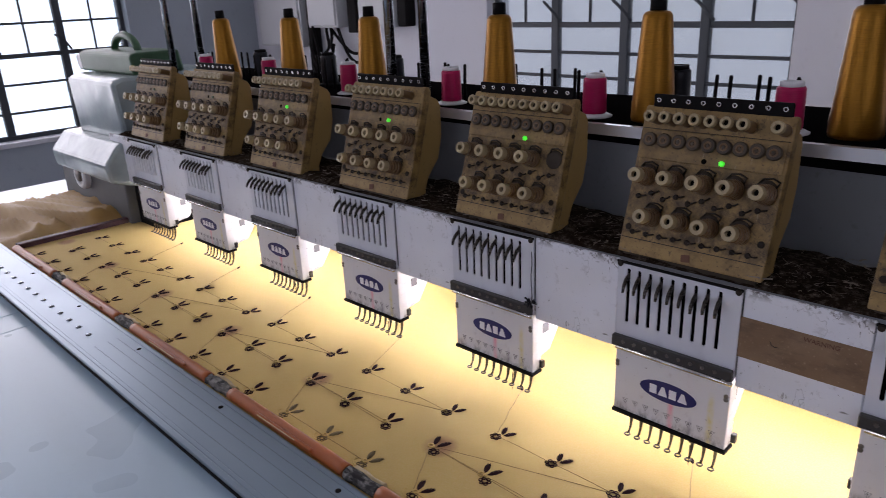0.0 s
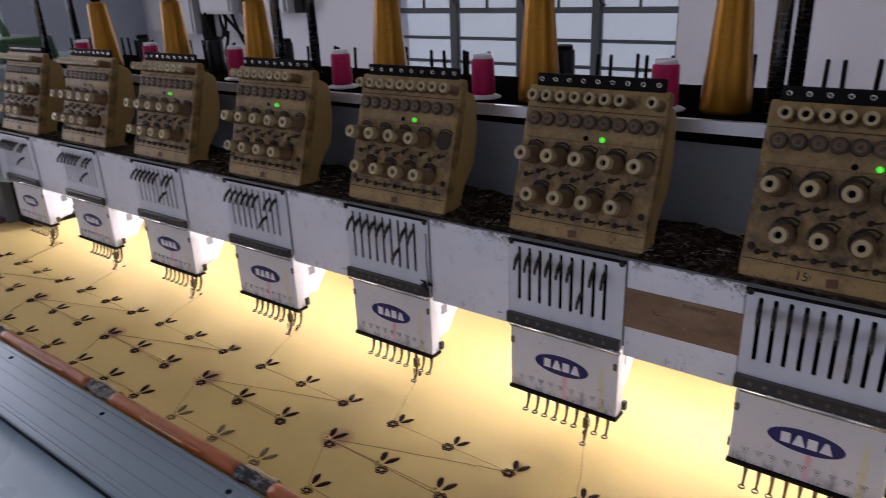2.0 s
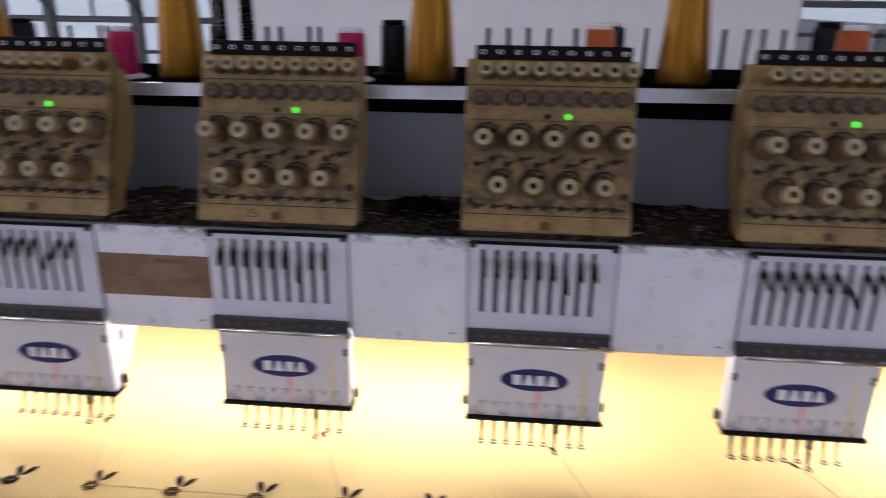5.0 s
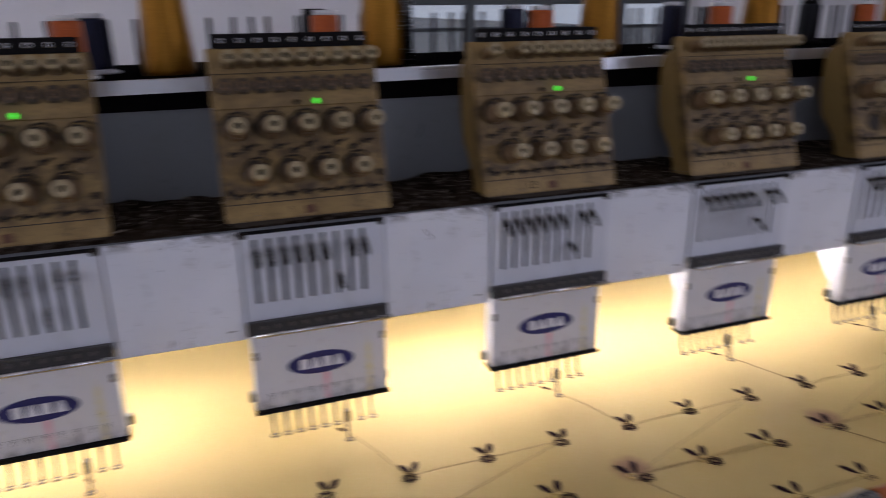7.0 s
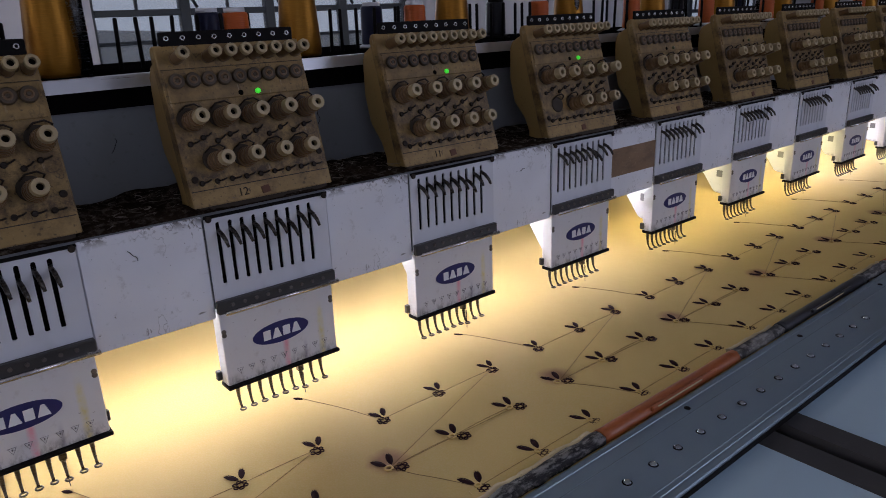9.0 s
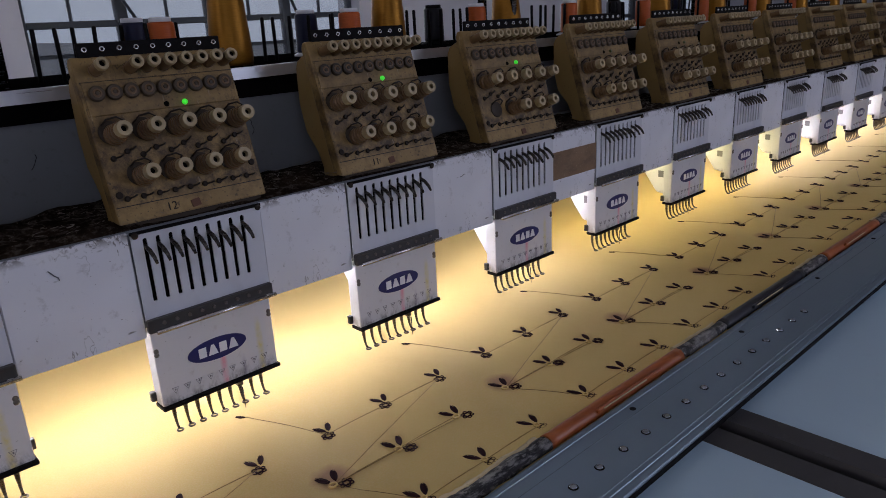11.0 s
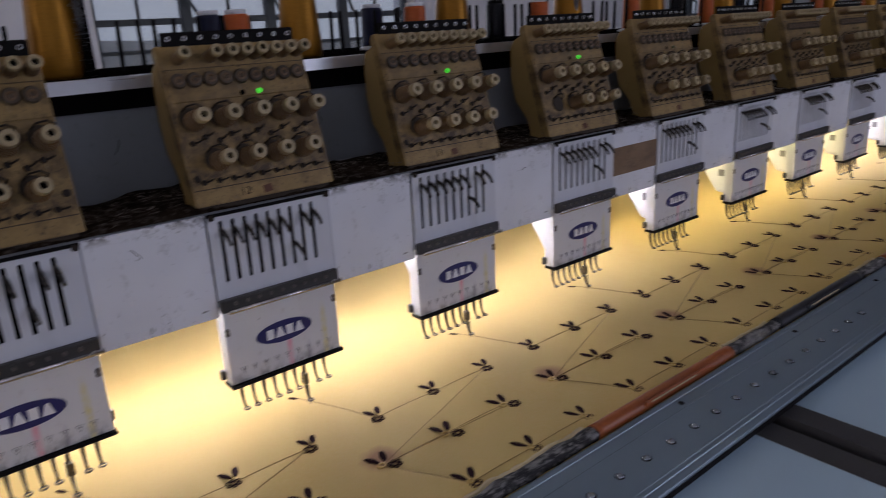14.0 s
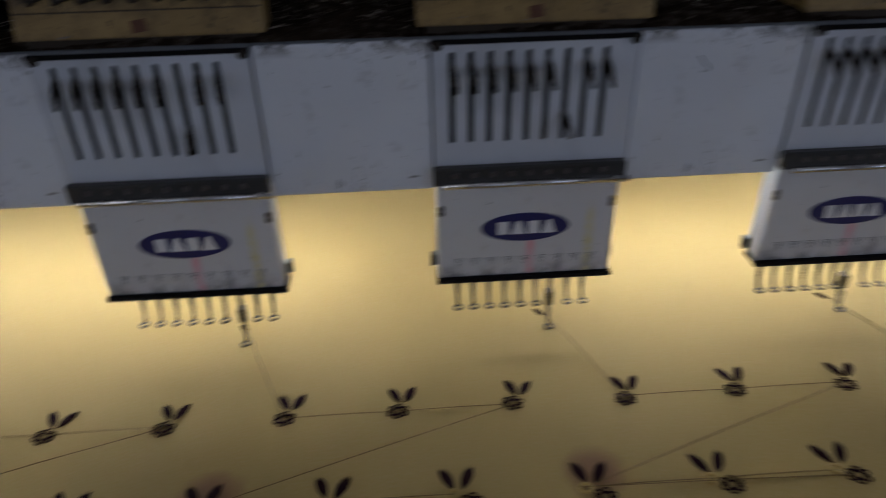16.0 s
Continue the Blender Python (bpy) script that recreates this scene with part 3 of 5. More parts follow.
# front skin in one plate between every two heads
plate = Shape().bevel_box(-0.0747, 0.0747, 0.0015, 0.0065, 1.096, 1.2365, 0.0015, seg=1).mesh("front_plate", m_beam)
for i in range(0, 22):
    ob = part("front_plate", plate, m_beam, beam, m=pose((i - 6.5) * PITCH + 0.0015, 0, 0))
grime = Shape()
nx, ny = 460, 9
for a in range(nx):
    for b in range(ny):
        x, y = BX0 + (BX1 - BX0) * a / (nx - 1), 0.008 + 0.150 * b / (ny - 1)
        h = 0.0045 + 0.010 * (noise.noise((x * 16, y * 22, 0)) + 0.5 * noise.noise((x * 60, y * 60, 3))) + 0.004 * (b / ny) ** 2
        if b == 0:
            h = 0.0006 + 0.001 * abs(noise.noise((x * 40, 0, 5)))
        grime.v.append((x, y, 1.2372 + max(0.0004, h)))
for a in range(nx - 1):
    for b in range(ny - 1):
        grime.f.append((a * ny + b, (a + 1) * ny + b, (a + 1) * ny + b + 1, a * ny + b + 1))
        grime.s.append(True)
part("grime_layer", grime, m_grime, beam, "dark oily lint and dust")
part("rear_post", Shape().box(-2.1, -1.98, 0.2, 0.3, TABLE - 0.03, 1.108), m_panel, beam)
part("rear_post", Shape().box(4.6, 4.72, 0.2, 0.3, TABLE - 0.03, 1.098), m_panel, beam)
# a lamp tube hung under the beam between every two heads, some of them shorter
for i in range(0, 22):
    x = head_x(i) + {8: 0.095}.get(i, 0.178)
    length = {5: 0.26, 6: 0.31, 7: 0.31, 8: 0.150, 9: 0.31, 10: 0.31, 11: 0.24, 12: 0.17, 13: 0.17, 14: 0.20}.get(i, 0.24)
    hs = part("lamp_housing", Shape().bevel_box(x - length / 2 - 0.004, x + length / 2 + 0.004, 0.158, 0.178, 1.0695, 1.0750, 0.002, seg=1), m_panel, beam, "slim lit lamp under the beam")
    part("stem", Shape().box(x - 0.008, x + 0.008, 0.159, 0.166, 1.0745, 1.1078), m_panel, hs)
    part("tube", Shape().tube([(x - length / 2, 0.168, 1.0580), (x + length / 2, 0.168, 1.0580)], 0.0105, 12), *((m_lamp_yellow, hs, "lit yellow lamp tube") if i in (13, 14, 15) else (m_lamp, hs, "lit white lamp tube")))

# loose lint on the beam's top
rnd = random.Random(4)
lint = Shape()
for k in range(5200):
    x, y = rnd.uniform(BX0, BX1), 0.010 + 0.142 * rnd.random() ** 0.8
    z = 1.2390 + rnd.uniform(0.002, 0.013)
    a, r = rnd.uniform(0, 6.28), rnd.uniform(0.0015, 0.0065)
    w = 0.0003 if k % 6 else 0.0011
    bend = rnd.uniform(-1.2, 1.2)
    pts = [(x, y, z)]
    for j in range(3):
        q = pts[-1]
        pts.append((q[0] + r * math.cos(a), min(0.16, max(0.009, q[1] + r * math.sin(a))), q[2] + rnd.uniform(-0.0015, 0.0015)))
        a += bend
    vs = []
    for q in pts:
        vs += [(q[0] - w * math.sin(a), q[1] + w * math.cos(a), q[2]), (q[0] + w * math.sin(a), q[1] - w * math.cos(a), q[2] + w)]
    lint.add(vs, [(2 * j, 2 * j + 1, 2 * j + 3, 2 * j + 2) for j in range(3)])
solid("lint", lint, m_lint, "loose grey lint and thread scraps on the beam", "lint", "stuff")
# a dark rag lies between two heads
rag = Shape()
for a in range(25):
    for b in range(9):
        u, w = a / 24, b / 8 - 0.5
        rag.v.append((0.130 + 0.080 * u, 0.100 + 0.04 * w - 0.02 * u + 0.008 * noise.noise((u * 9, w, 1)), 1.244 + 0.016 * (1 - 4 * w * w) * (1 - (2 * u - 1) ** 4) * (1 + 0.9 * noise.noise((u * 8, w * 6, 2)))))
for a in range(24):
    for b in range(8):
        rag.f.append((a * 9 + b, (a + 1) * 9 + b, (a + 1) * 9 + b + 1, a * 9 + b + 1))
        rag.s.append(True)
for k in range(220):
    a, e, s = rnd.uniform(0, 6.28), rnd.uniform(0.1, 1.2), rnd.uniform(0.006, 0.018)
    q = Vector((rnd.uniform(0.132, 0.208), rnd.uniform(0.072, 0.108), 1.250))
    rag.tube([q, q + Vector((s * math.cos(a) * math.cos(e), s * math.sin(a) * math.cos(e) * 0.7, s * 0.6 * math.sin(e)))], [0.0006, 0.0003], 3)
rag_ob = solid("rag", rag, m_shelf, "small black brush-like rag on the beam", "rag")

shelf = thing("thread_shelf", "long black thread shelf with a bright aluminium edge", "thread shelf")
part("deck", shelf_piece(0.162, 0.46, 1.3645, 1.403), m_shelf, shelf)
part("edge_strip", shelf_piece(0.150, 0.1615, 1.3850, 1.4025), m_strip, shelf, "bright aluminium edge strip")
pin = Shape().lathe([(0.0032, 0), (0.0032, 0.070), (0.0022, 0.0725)], n=8).mesh("thread_pin", m_black)
rnd = random.Random(11)
for i in HEADS:
    for ox, oy in ((-0.08, 0.25), (-0.053, 0.25), (-0.023, 0.27), (0.003, 0.25), (0.042, 0.255), (0.146, 0.30), (0.06, 0.2), (0.115, 0.29)):
        part("thread_pin", pin, m_black, shelf, m=pose(head_x(i) + ox + rnd.uniform(-0.004, 0.004), oy + rnd.uniform(-0.004, 0.004), 1.4025 + shelf_rise(head_x(i) + ox), rnd.uniform(-2, 2), rnd.uniform(-2, 2)))
pole = Shape().lathe([(0.0105, 0), (0.0105, 0.60), (0.008, 0.604)], n=16).mesh("pole", m_polish)
POLE_AT = {-1: 0.02, 1: -0.015}
for k in range(-2, 5):
    part("pole", pole, m_polish, shelf, "polished steel pole", m=pose(-0.128 + 0.99 * k + POLE_AT.get(k, 0), 0.196, 1.4025 + shelf_rise(0.99 * k)))
    part("pole", pole, m_polish, shelf, "polished steel pole", m=pose(-0.122 + 0.99 * k + POLE_AT.get(k, 0), 0.29, 1.4025 + shelf_rise(0.99 * k)))


def cone_thing():
    root = thing("thread_cone", "tall gold metallic thread cone on the black shelf", "thread cone", "gold cones on the shelf")
    prof = [(0.033, 0.0), (0.0345, 0.006), (0.0342, 0.02)]
    for k in range(1, 15):
        prof.append((0.0342 - 0.0115 * k / 14 + 0.0004 * (k % 2), 0.02 + 0.143 * k / 14))
    prof += [(0.019, 0.168), (0.0125, 0.170)]
    part("winding", Shape().lathe(prof, n=28), m_cone, root)
    part("core", Shape().lathe([(0.0125, 0.169), (0.012, 0.19), (0.010, 0.191)], n=16), m_black, root, "dark cardboard core")
    return root


cone0 = cone_thing()
CONE_AT = {1: 0.0, 2: -0.009, 3: -0.034, 4: 0.007, 5: -0.002, 6: -0.033, 7: 0.001, 8: 0.022, 9: -0.012, 10: 0.027, 11: 0.027, 12: 0.039}
rnd = random.Random(2)
for i in range(1, 22):
    m = pose(head_x(i) + 0.168 + CONE_AT.get(i, rnd.uniform(0.01, 0.03)), 0.216, 1.4033 + shelf_rise(head_x(i) + 0.168), rnd.uniform(-1.5, 1.5), rnd.uniform(-1.5, 1.5), rnd.uniform(0, 80))
    if i == 1:
        cone0.matrix_basis = m
    else:
        copy_thing(cone0, m)


def spool_thing(label, material, group, top, cap, r=0.0198):
    root = thing("thread_spool", label, "thread spool", group)
    prof = [(r * 0.96, 0.006), (r * 1.03, 0.010)]
    for k in range(1, 12):
        prof.append((r * (1.03 - 0.06 * k / 11) + 0.00025 * (k % 2), 0.010 + (top - 0.013) * k / 11))
    part("winding", Shape().lathe(prof + [(r * 0.88, top)], n=24), material, root)
    part("tube", Shape().lathe([(r * 0.8, top - 0.001), (r * 0.8, top + 0.006), (r * 0.77, top + 0.0068), (0.009, top + 0.0068), (0.009, top)], n=20), cap, root, "plastic spool end")
    part("flange", Shape().lathe([(0.030, 0.0), (0.031, 0.002), (0.021, 0.0065)], n=24), cap, root, "dished spool foot")
    return root


mag = spool_thing("magenta thread spool with a white plastic end", m_magenta, "magenta spools", 0.0655, m_spoolwhite)
ora = spool_thing("orange thread spool with a white plastic end", m_orangethread, "orange spools", 0.072, m_spoolwhite)
blk = spool_thing("black thread spool on the shelf", m_blackthread, "dark spools", 0.074, m_black, 0.0205)
nav = spool_thing("navy thread spool on the shelf", m_navythread, "dark spools", 0.074, m_spoolwhite, 0.0205)
first = {}
BRIGHT_AT = {4: 0.058, 5: 0.063, 6: 0.050, 7: 0.058, 8: 0.072, 9: 0.071, 10: 0.082, 11: 0.098, 12: 0.099}
DARK_AT = {1: 0.222, 2: 0.207, 3: 0.130, 5: 0.170, 7: 0.105, 8: 0.092, 9: 0.072, 10: 0.073, 11: 0.060, 12: 0.055, 14: 0.08, 15: 0.07, 16: 0.06, 18: 0.08, 20: 0.07}
for i in HEADS:
    for src, ok, ox, oy in ((mag, i <= 7, BRIGHT_AT.get(i, 0.062), 0.205), (ora, i >= 8, BRIGHT_AT.get(i, 0.090), 0.205), (blk, i in (1, 2, 3, 5, 7, 9, 12, 14, 16), DARK_AT.get(i), 0.29), (nav, i in (8, 10, 11, 15, 18, 20), DARK_AT.get(i), 0.287)):
        if not ok:
            continue
        m = pose(head_x(i) + ox, oy, 1.4033 + shelf_rise(head_x(i) + ox), 0, 0, rnd.uniform(0, 90))
        if src.name not in first:
            first[src.name] = 1
            src.matrix_basis = m
        else:
            copy_thing(src, m)


# ---------------------------------------------------------------- embroidery heads
SY, SZ = 0.296, 0.955


def face(u, v, w=0.0):
    """A place on the tension box's sloping face: across, up the slope, out of it."""
    return Vector((0.004 + u, 0.0133 + v * SY - w * SZ, 1.245 + v * SZ + w * SY))


def on_face(u, v, w=0.0, spin=0):
    """A pose on the sloping face whose z points out of it."""
    turn = Matrix(((1, 0, 0), (0, SY, -SZ), (0, SZ, SY))).to_4x4()
    return Matrix.Translation(face(u, v, w)) @ turn @ pose(0, 0, 0, 0, 0, spin)


def lever_shape():
    sh = Shape()
    sh.tube([(0, 0.010, 0.006), (0, -0.001, 0.004), (0.001, -0.010, 0.000), (0.002, -0.018, -0.007), (0.003, -0.022, -0.015)], [0.0026, 0.0029, 0.0030, 0.0027, 0.0019], 8)
    return sh


def foot_shape():
    """A curved presser foot that ends in a small ring; its top is at the origin."""
    sh = Shape()
    sh.tube([(0, 0.004, 0.008), (0, 0.004, -0.004), (0, 0.0035, -0.014), (0, 0.002, -0.024), (0, -0.001, -0.031), (0, -0.0045, -0.034)], [0.0034, 0.0034, 0.0029, 0.0021, 0.0018, 0.0018], 8)
    ring = [(0.0040 * math.cos(a), -0.0075 + 0.0040 * math.sin(a), -0.0350) for a in np.linspace(0, 2 * math.pi, 14, endpoint=False)]
    sh.tube(ring, 0.0013, 6, close=True)
    return sh


def embroidery_head():
    root = thing("embroidery_unit", "embroidery unit with tan tension box and white needle cover", "embroidery unit", "units along the beam")
    # tension box: a thick sloping front panel on a shallower moulded housing
    panel = Shape().prism([(0.0125, 1.2440), face(0, 0.004).yz, face(0, 0.2045).yz, (0.0772, 1.4445), (0.0870, 1.4425), (0.0905, 1.4330), (0.0365, 1.2500), (0.0330, 1.2440)], -0.1000, 0.1050)
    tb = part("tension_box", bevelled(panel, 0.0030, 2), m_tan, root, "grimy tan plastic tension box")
    house = Shape().prism([(0.0330, 1.2440), (0.0870, 1.4285), (0.1120, 1.4160), (0.1185, 1.4040), (0.1185, 1.3480), (0.1070, 1.3050), (0.0800, 1.2755), (0.0690, 1.2520), (0.0690, 1.2385), (0.0330, 1.2385)], -0.0955, 0.1005)
    part("housing", bevelled(house, 0.0035, 2), m_tan_side, tb, "plain tan moulded housing")
    part("foot_strip", Shape().box(-0.092, 0.097, 0.016, 0.060, 1.2374, 1.2442), m_tan_dark, tb)
    # seams and the ledge over the knobs
    for v in (0.0209, 0.1775):
        part("seam", Shape().box(-0.1015, 0.0985, -0.0006, 0.0006, -0.001, 0.0005, on_face(0.0, v)), m_tan_dark, tb)
    part("ledge", bevelled(Shape().box(-0.1005, 0.0975, 0.1350, 0.1770, -0.001, 0.0022, on_face(0, 0)), 0.0009, 1), m_tan, tb)
    part("rust_plug", Shape().box(-0.006, 0.006, -0.005, 0.005, -0.001, 0.0010, on_face(-0.002, 0.0085, 0, 8)), m_rust, tb, "rusty square plug")
    # black guide bar with eyelets, standing on the panel's top
    gb = part("guide_bar", Shape().bevel_box(-0.090, 0.098, 0.0765, 0.0815, 1.4415, 1.4605, 0.0015, seg=1), m_black, root, "black guide bar with eyelets")
    eye_m = Shape()
    eye_m.tube([(0.0026 * math.cos(a), 0, 0.0026 * math.sin(a)) for a in np.linspace(0, 2 * math.pi, 10, endpoint=False)], 0.0011, 6, close=True)
    eye_me = eye_m.mesh("eyelet", m_chrome)
    for k in range(9):
        part("eyelet", eye_me, m_chrome, gb, m=pose(-0.081 + 0.0212 * k, 0.0757, 1.4525))
    # upper knobs on long shafts, and a row of tension discs
    small = Shape().lathe([(0.0080, 0), (0.0082, 0.004), (0.0074, 0.0045), (0.0074, 0.0262)], n=18, hard=True).mesh("guide_knob", m_knobdark)
    ring = Shape().lathe([(0.0074, 0.0263), (0.0081, 0.0268), (0.0081, 0.0325), (0.0073, 0.0343), (0.0041, 0.0343), (0.0038, 0.0285)], n=20, hard=True).mesh("knob_cap", m_knob)
    # a near-black disc puts the shade inside each bore into the colour
    hole = Shape().lathe([(0.0039, 0.0290), (0.0001, 0.0289)], n=12).mesh("bore", m_hole)
    disc = Shape().lathe([(0.0098, 0), (0.0098, 0.0042), (0.0086, 0.0056), (0.0052, 0.0056), (0.0046, 0.0040), (0.0028, 0.0040), (0.0024, 0.0064), (0.0001, 0.0066)], n=18, hard=True).mesh("tension_disc", m_disc)
    hub = Shape().lathe([(0.0056, 0.0040), (0.0056, 0.0060), (0.0036, 0.0064), (0.0030, 0.0052)], n=14, hard=True).mesh("disc_hub", m_knobdark)
    for k in range(9):
        kn = part("guide_knob", small, m_knobdark, tb, m=on_face(-0.0795 + 0.0212 * k, 0.1907, 0.0003))
        part("knob_cap", ring, m_knob, kn, "cream cap")
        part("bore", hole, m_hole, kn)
        dk = part("tension_disc", disc, m_disc, tb, m=on_face(-0.0862 + 0.0212 * k, 0.1619, 0.0021))
        part("disc_hub", hub, m_knobdark, dk)
    part("green_led", Shape().lathe([(0.0036, -0.001), (0.0036, 0.0044), (0.0027, 0.0060), (0.0006, 0.0066)], on_face(0.0204, 0.1404), 14), m_led, tb, "lit green lamp")
    part("switch_hole", Shape().lathe([(0.0036, -0.001), (0.0036, 0.0027), (0.002, 0.0028)], on_face(-0.004, 0.1404), 12), m_hole, tb)
    # large tension knobs: a stack of ridged rings with a cream cap
    prof = [(0.0128, 0.0015), (0.0136, 0.0028)]
    for k in range(4):
        z, r = 0.0040 + 0.0065 * k, 0.0132 - 0.0007 * k
        prof += [(r, z), (r + 0.0004, z + 0.0008), (r + 0.0002, z + 0.0042), (r - 0.0012, z + 0.0050), (r - 0.0016, z + 0.0060)]
    prof += [(0.0092, 0.0302)]
    big = Shape().lathe(prof, n=22, hard=True).mesh("tension_knob", m_knobdark)
    # the cap's rim is finely ribbed
    cap = Shape().lathe([(0.0096, 0.0300), (0.0101, 0.0310), (0.0099, 0.0405), (0.0092, 0.0428), (0.0043, 0.0428), (0.0040, 0.0350)], n=28, hard=True)
    cap.v = [(x * (0.965 if k % 28 % 2 and k < 84 else 1), y * (0.965 if k % 28 % 2 and k < 84 else 1), z) for k, (x, y, z) in enumerate(cap.v)]
    cap = cap.mesh("knob_cap", m_knob)
    bighole = Shape().lathe([(0.0041, 0.0352), (0.0001, 0.0351)], n=12).mesh("bore", m_hole)
    # dark plate behind each knob, with the knob's shade and soil in its colour
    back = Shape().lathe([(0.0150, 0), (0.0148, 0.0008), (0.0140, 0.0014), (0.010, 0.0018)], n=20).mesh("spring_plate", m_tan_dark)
    ear = Shape().tube([(0.010, 0.011, 0.001), (0.014, 0.017, 0.005), (0.006, 0.0210, 0.008), (-0.006, 0.0195, 0.006), (-0.012, 0.014, 0.001)], 0.0013, 6).mesh("thread_guide", m_soil)
    spots = [(-0.0793 + 0.0410 * k, 0.1096) for k in range(5)] + [(-0.0601 + 0.0411 * k, 0.0544) for k in range(4)]
    for k, (u, v) in enumerate(spots):
        kn = part("tension_knob", big, m_knobdark, tb, m=on_face(u, v, 0.0004, 31 * k))
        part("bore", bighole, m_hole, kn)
        part("knob_cap", cap, m_knob, kn, "cream cap")
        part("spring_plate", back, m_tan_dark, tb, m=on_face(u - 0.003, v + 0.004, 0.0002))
        part("thread_guide", ear, m_soil, tb, m=on_face(u, v, 0.0004))
    # screws with short wires in two rows
    screw = Shape().lathe([(0.0038, 0), (0.0038, 0.002), (0.0028, 0.0032), (0.0012, 0.0020)], n=10)
    screw.tube([(0.002, 0, 0.0022), (0.008, 0.001, 0.0030), (0.0125, 0.0030, 0.0022)], 0.0012, 5)
    screw_me = screw.mesh("guide_screw", m_soil)
    for k in range(10):
        part("guide_screw", screw_me, m_soil, tb, m=on_face(-0.088 + 0.0184 * k, 0.0815 + (0.0065 if k % 2 else 0.0), 0.0004, 8 * (k % 3)))
    for k in range(9):
        part("guide_screw", screw_me, m_soil, tb, m=on_face(-0.086 + 0.0205 * k, 0.0300, 0.0004, -5 * (k % 3)))
    corner = Shape().lathe([(0.0046, 0), (0.0046, 0.0012), (0.0034, 0.0018), (0.001, 0.0008)], n=12).mesh("corner_screw", m_soil)
    for u, v in ((-0.094, 0.036), (0.091, 0.047)):
        part("corner_screw", corner, m_soil, tb, m=on_face(u, v, 0.0003))

    # slotted steel plate
    plate_sh = Shape()
    xs = [-0.0875] + [s for k in range(9) for s in (-0.0708 + 0.01668 * k - 0.0028, -0.0708 + 0.01668 * k + 0.0028)] + [0.0905]
    b = bmesh.new()
    zs = (1.105, 1.1425, 1.2265, 1.2362)
    grid = [[b.verts.new((x, -0.0015, z)) for z in zs] for x in xs]
    for k in range(len(xs) - 1):
        for j in range(3):
            if not (j == 1 and k % 2 == 1):
                b.faces.new((grid[k][j], grid[k + 1][j], grid[k + 1][j + 1], grid[k][j + 1]))
    out = bmesh.ops.extrude_face_region(b, geom=b.faces[:])
    for p in out["geom"]:
        if isinstance(p, bmesh.types.BMVert):
            p.co.y += 0.0025
    plate_sh.take(b)
    for k in range(9):
        xc = -0.0708 + 0.01668 * k
        for g in (-1, 1):
            for ze, up in ((1.1425, 1), (1.2265, -1)):
                arc = [(xc + g * 0.0028 * math.sin(a), -0.0015, ze + up * 0.0028 * (1 - math.cos(a))) for a in np.linspace(0, math.pi / 2, 6)]
                plate_sh.add([(xc + g * 0.0028, -0.0015, ze)] + arc, [(0, j, j + 1) if g * up < 0 else (0, j + 1, j) for j in range(1, 6)])
    sp = part("slotted_plate", plate_sh, m_steel, root, "bluish steel plate with nine slots")
    # black sheet paints the shade seen through the slots
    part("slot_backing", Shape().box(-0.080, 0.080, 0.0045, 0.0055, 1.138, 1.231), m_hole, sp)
    top = Shape().bevel_box(-0.089, 0.092, -0.004, -0.0017, 1.2330, 1.2375, 0.0008, seg=1)
    part("top_rim", top, m_black, sp)
    scr = Shape().lathe([(0.0042, 0), (0.0042, 0.0016), (0.003, 0.0026), (0.001, 0.002)], Matrix.Rotation(math.pi / 2, 4, "X"), 12).mesh("plate_screw", m_soil)
    for x, z in ((-0.083, 1.2325), (0.0865, 1.2325)):
        part("plate_screw", scr, m_soil, sp, m=pose(x, -0.0036, z))
    lev = lever_shape().mesh("take_up_lever", m_lever)
    for k in range(9):
        if k != 6:
            part("take_up_lever", lev, m_chrome, sp, m=pose(-0.0708 + 0.01668 * k, 0, 1.2115))

    # needle cover
    cv = Shape().bevel_box(-0.086, 0.088, 0.0, 0.024, 0.9935, 1.101, 0.0018)
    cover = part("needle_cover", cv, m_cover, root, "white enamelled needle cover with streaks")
    for lx in (-0.0895, 0.0915):
        part("side_lug", Shape().bevel_box(lx - 0.0034, lx + 0.0034, 0.018, 0.026, 0.997, 1.011, 0.001, seg=1), m_hinge, cover)
    rear = Shape().prism([(0.0245, 0.996), (0.0245, 1.093), (0.100, 1.093), (0.110, 1.055), (0.072, 1.004)], -0.036, 0.072)
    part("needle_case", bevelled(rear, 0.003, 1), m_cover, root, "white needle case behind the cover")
    for sx in (-0.0366, 0.0726):
        part("side_label", Shape().box(sx - 0.0003, sx + 0.0003, 0.050, 0.066, 1.045, 1.062), m_ink, root)
    hinge = Shape().bevel_box(-0.089, 0.0905, -0.0105, -0.0016, 1.1035, 1.1215, 0.0015, seg=1)
    hg = part("hinge_rail", hinge, m_hinge, root, "greasy dark hinge rail with bolts")
    bolt = Shape().lathe([(0.0026, 0), (0.0026, 0.0016), (0.0018, 0.0024), (0.0010, 0.0014)], Matrix.Rotation(math.pi / 2, 4, "X"), 10).mesh("bolt", m_darksteel)
    for k in range(9):
        part("bolt", bolt, m_steel, hg, m=pose(-0.069 + 0.0172 * k, -0.0104, 1.1145))
    part("hinge_rod", Shape().tube([(-0.080, -0.0115, 1.1042), (0.093, -0.0115, 1.1042)], 0.0032, 10), m_chrome, hg, "chromed rod")
    lip = Shape().bevel_box(-0.0875, 0.0905, -0.004, 0.023, 0.9880, 0.9938, 0.001, seg=1)
    part("bottom_lip", lip, m_black, root, "black rubber bottom lip")
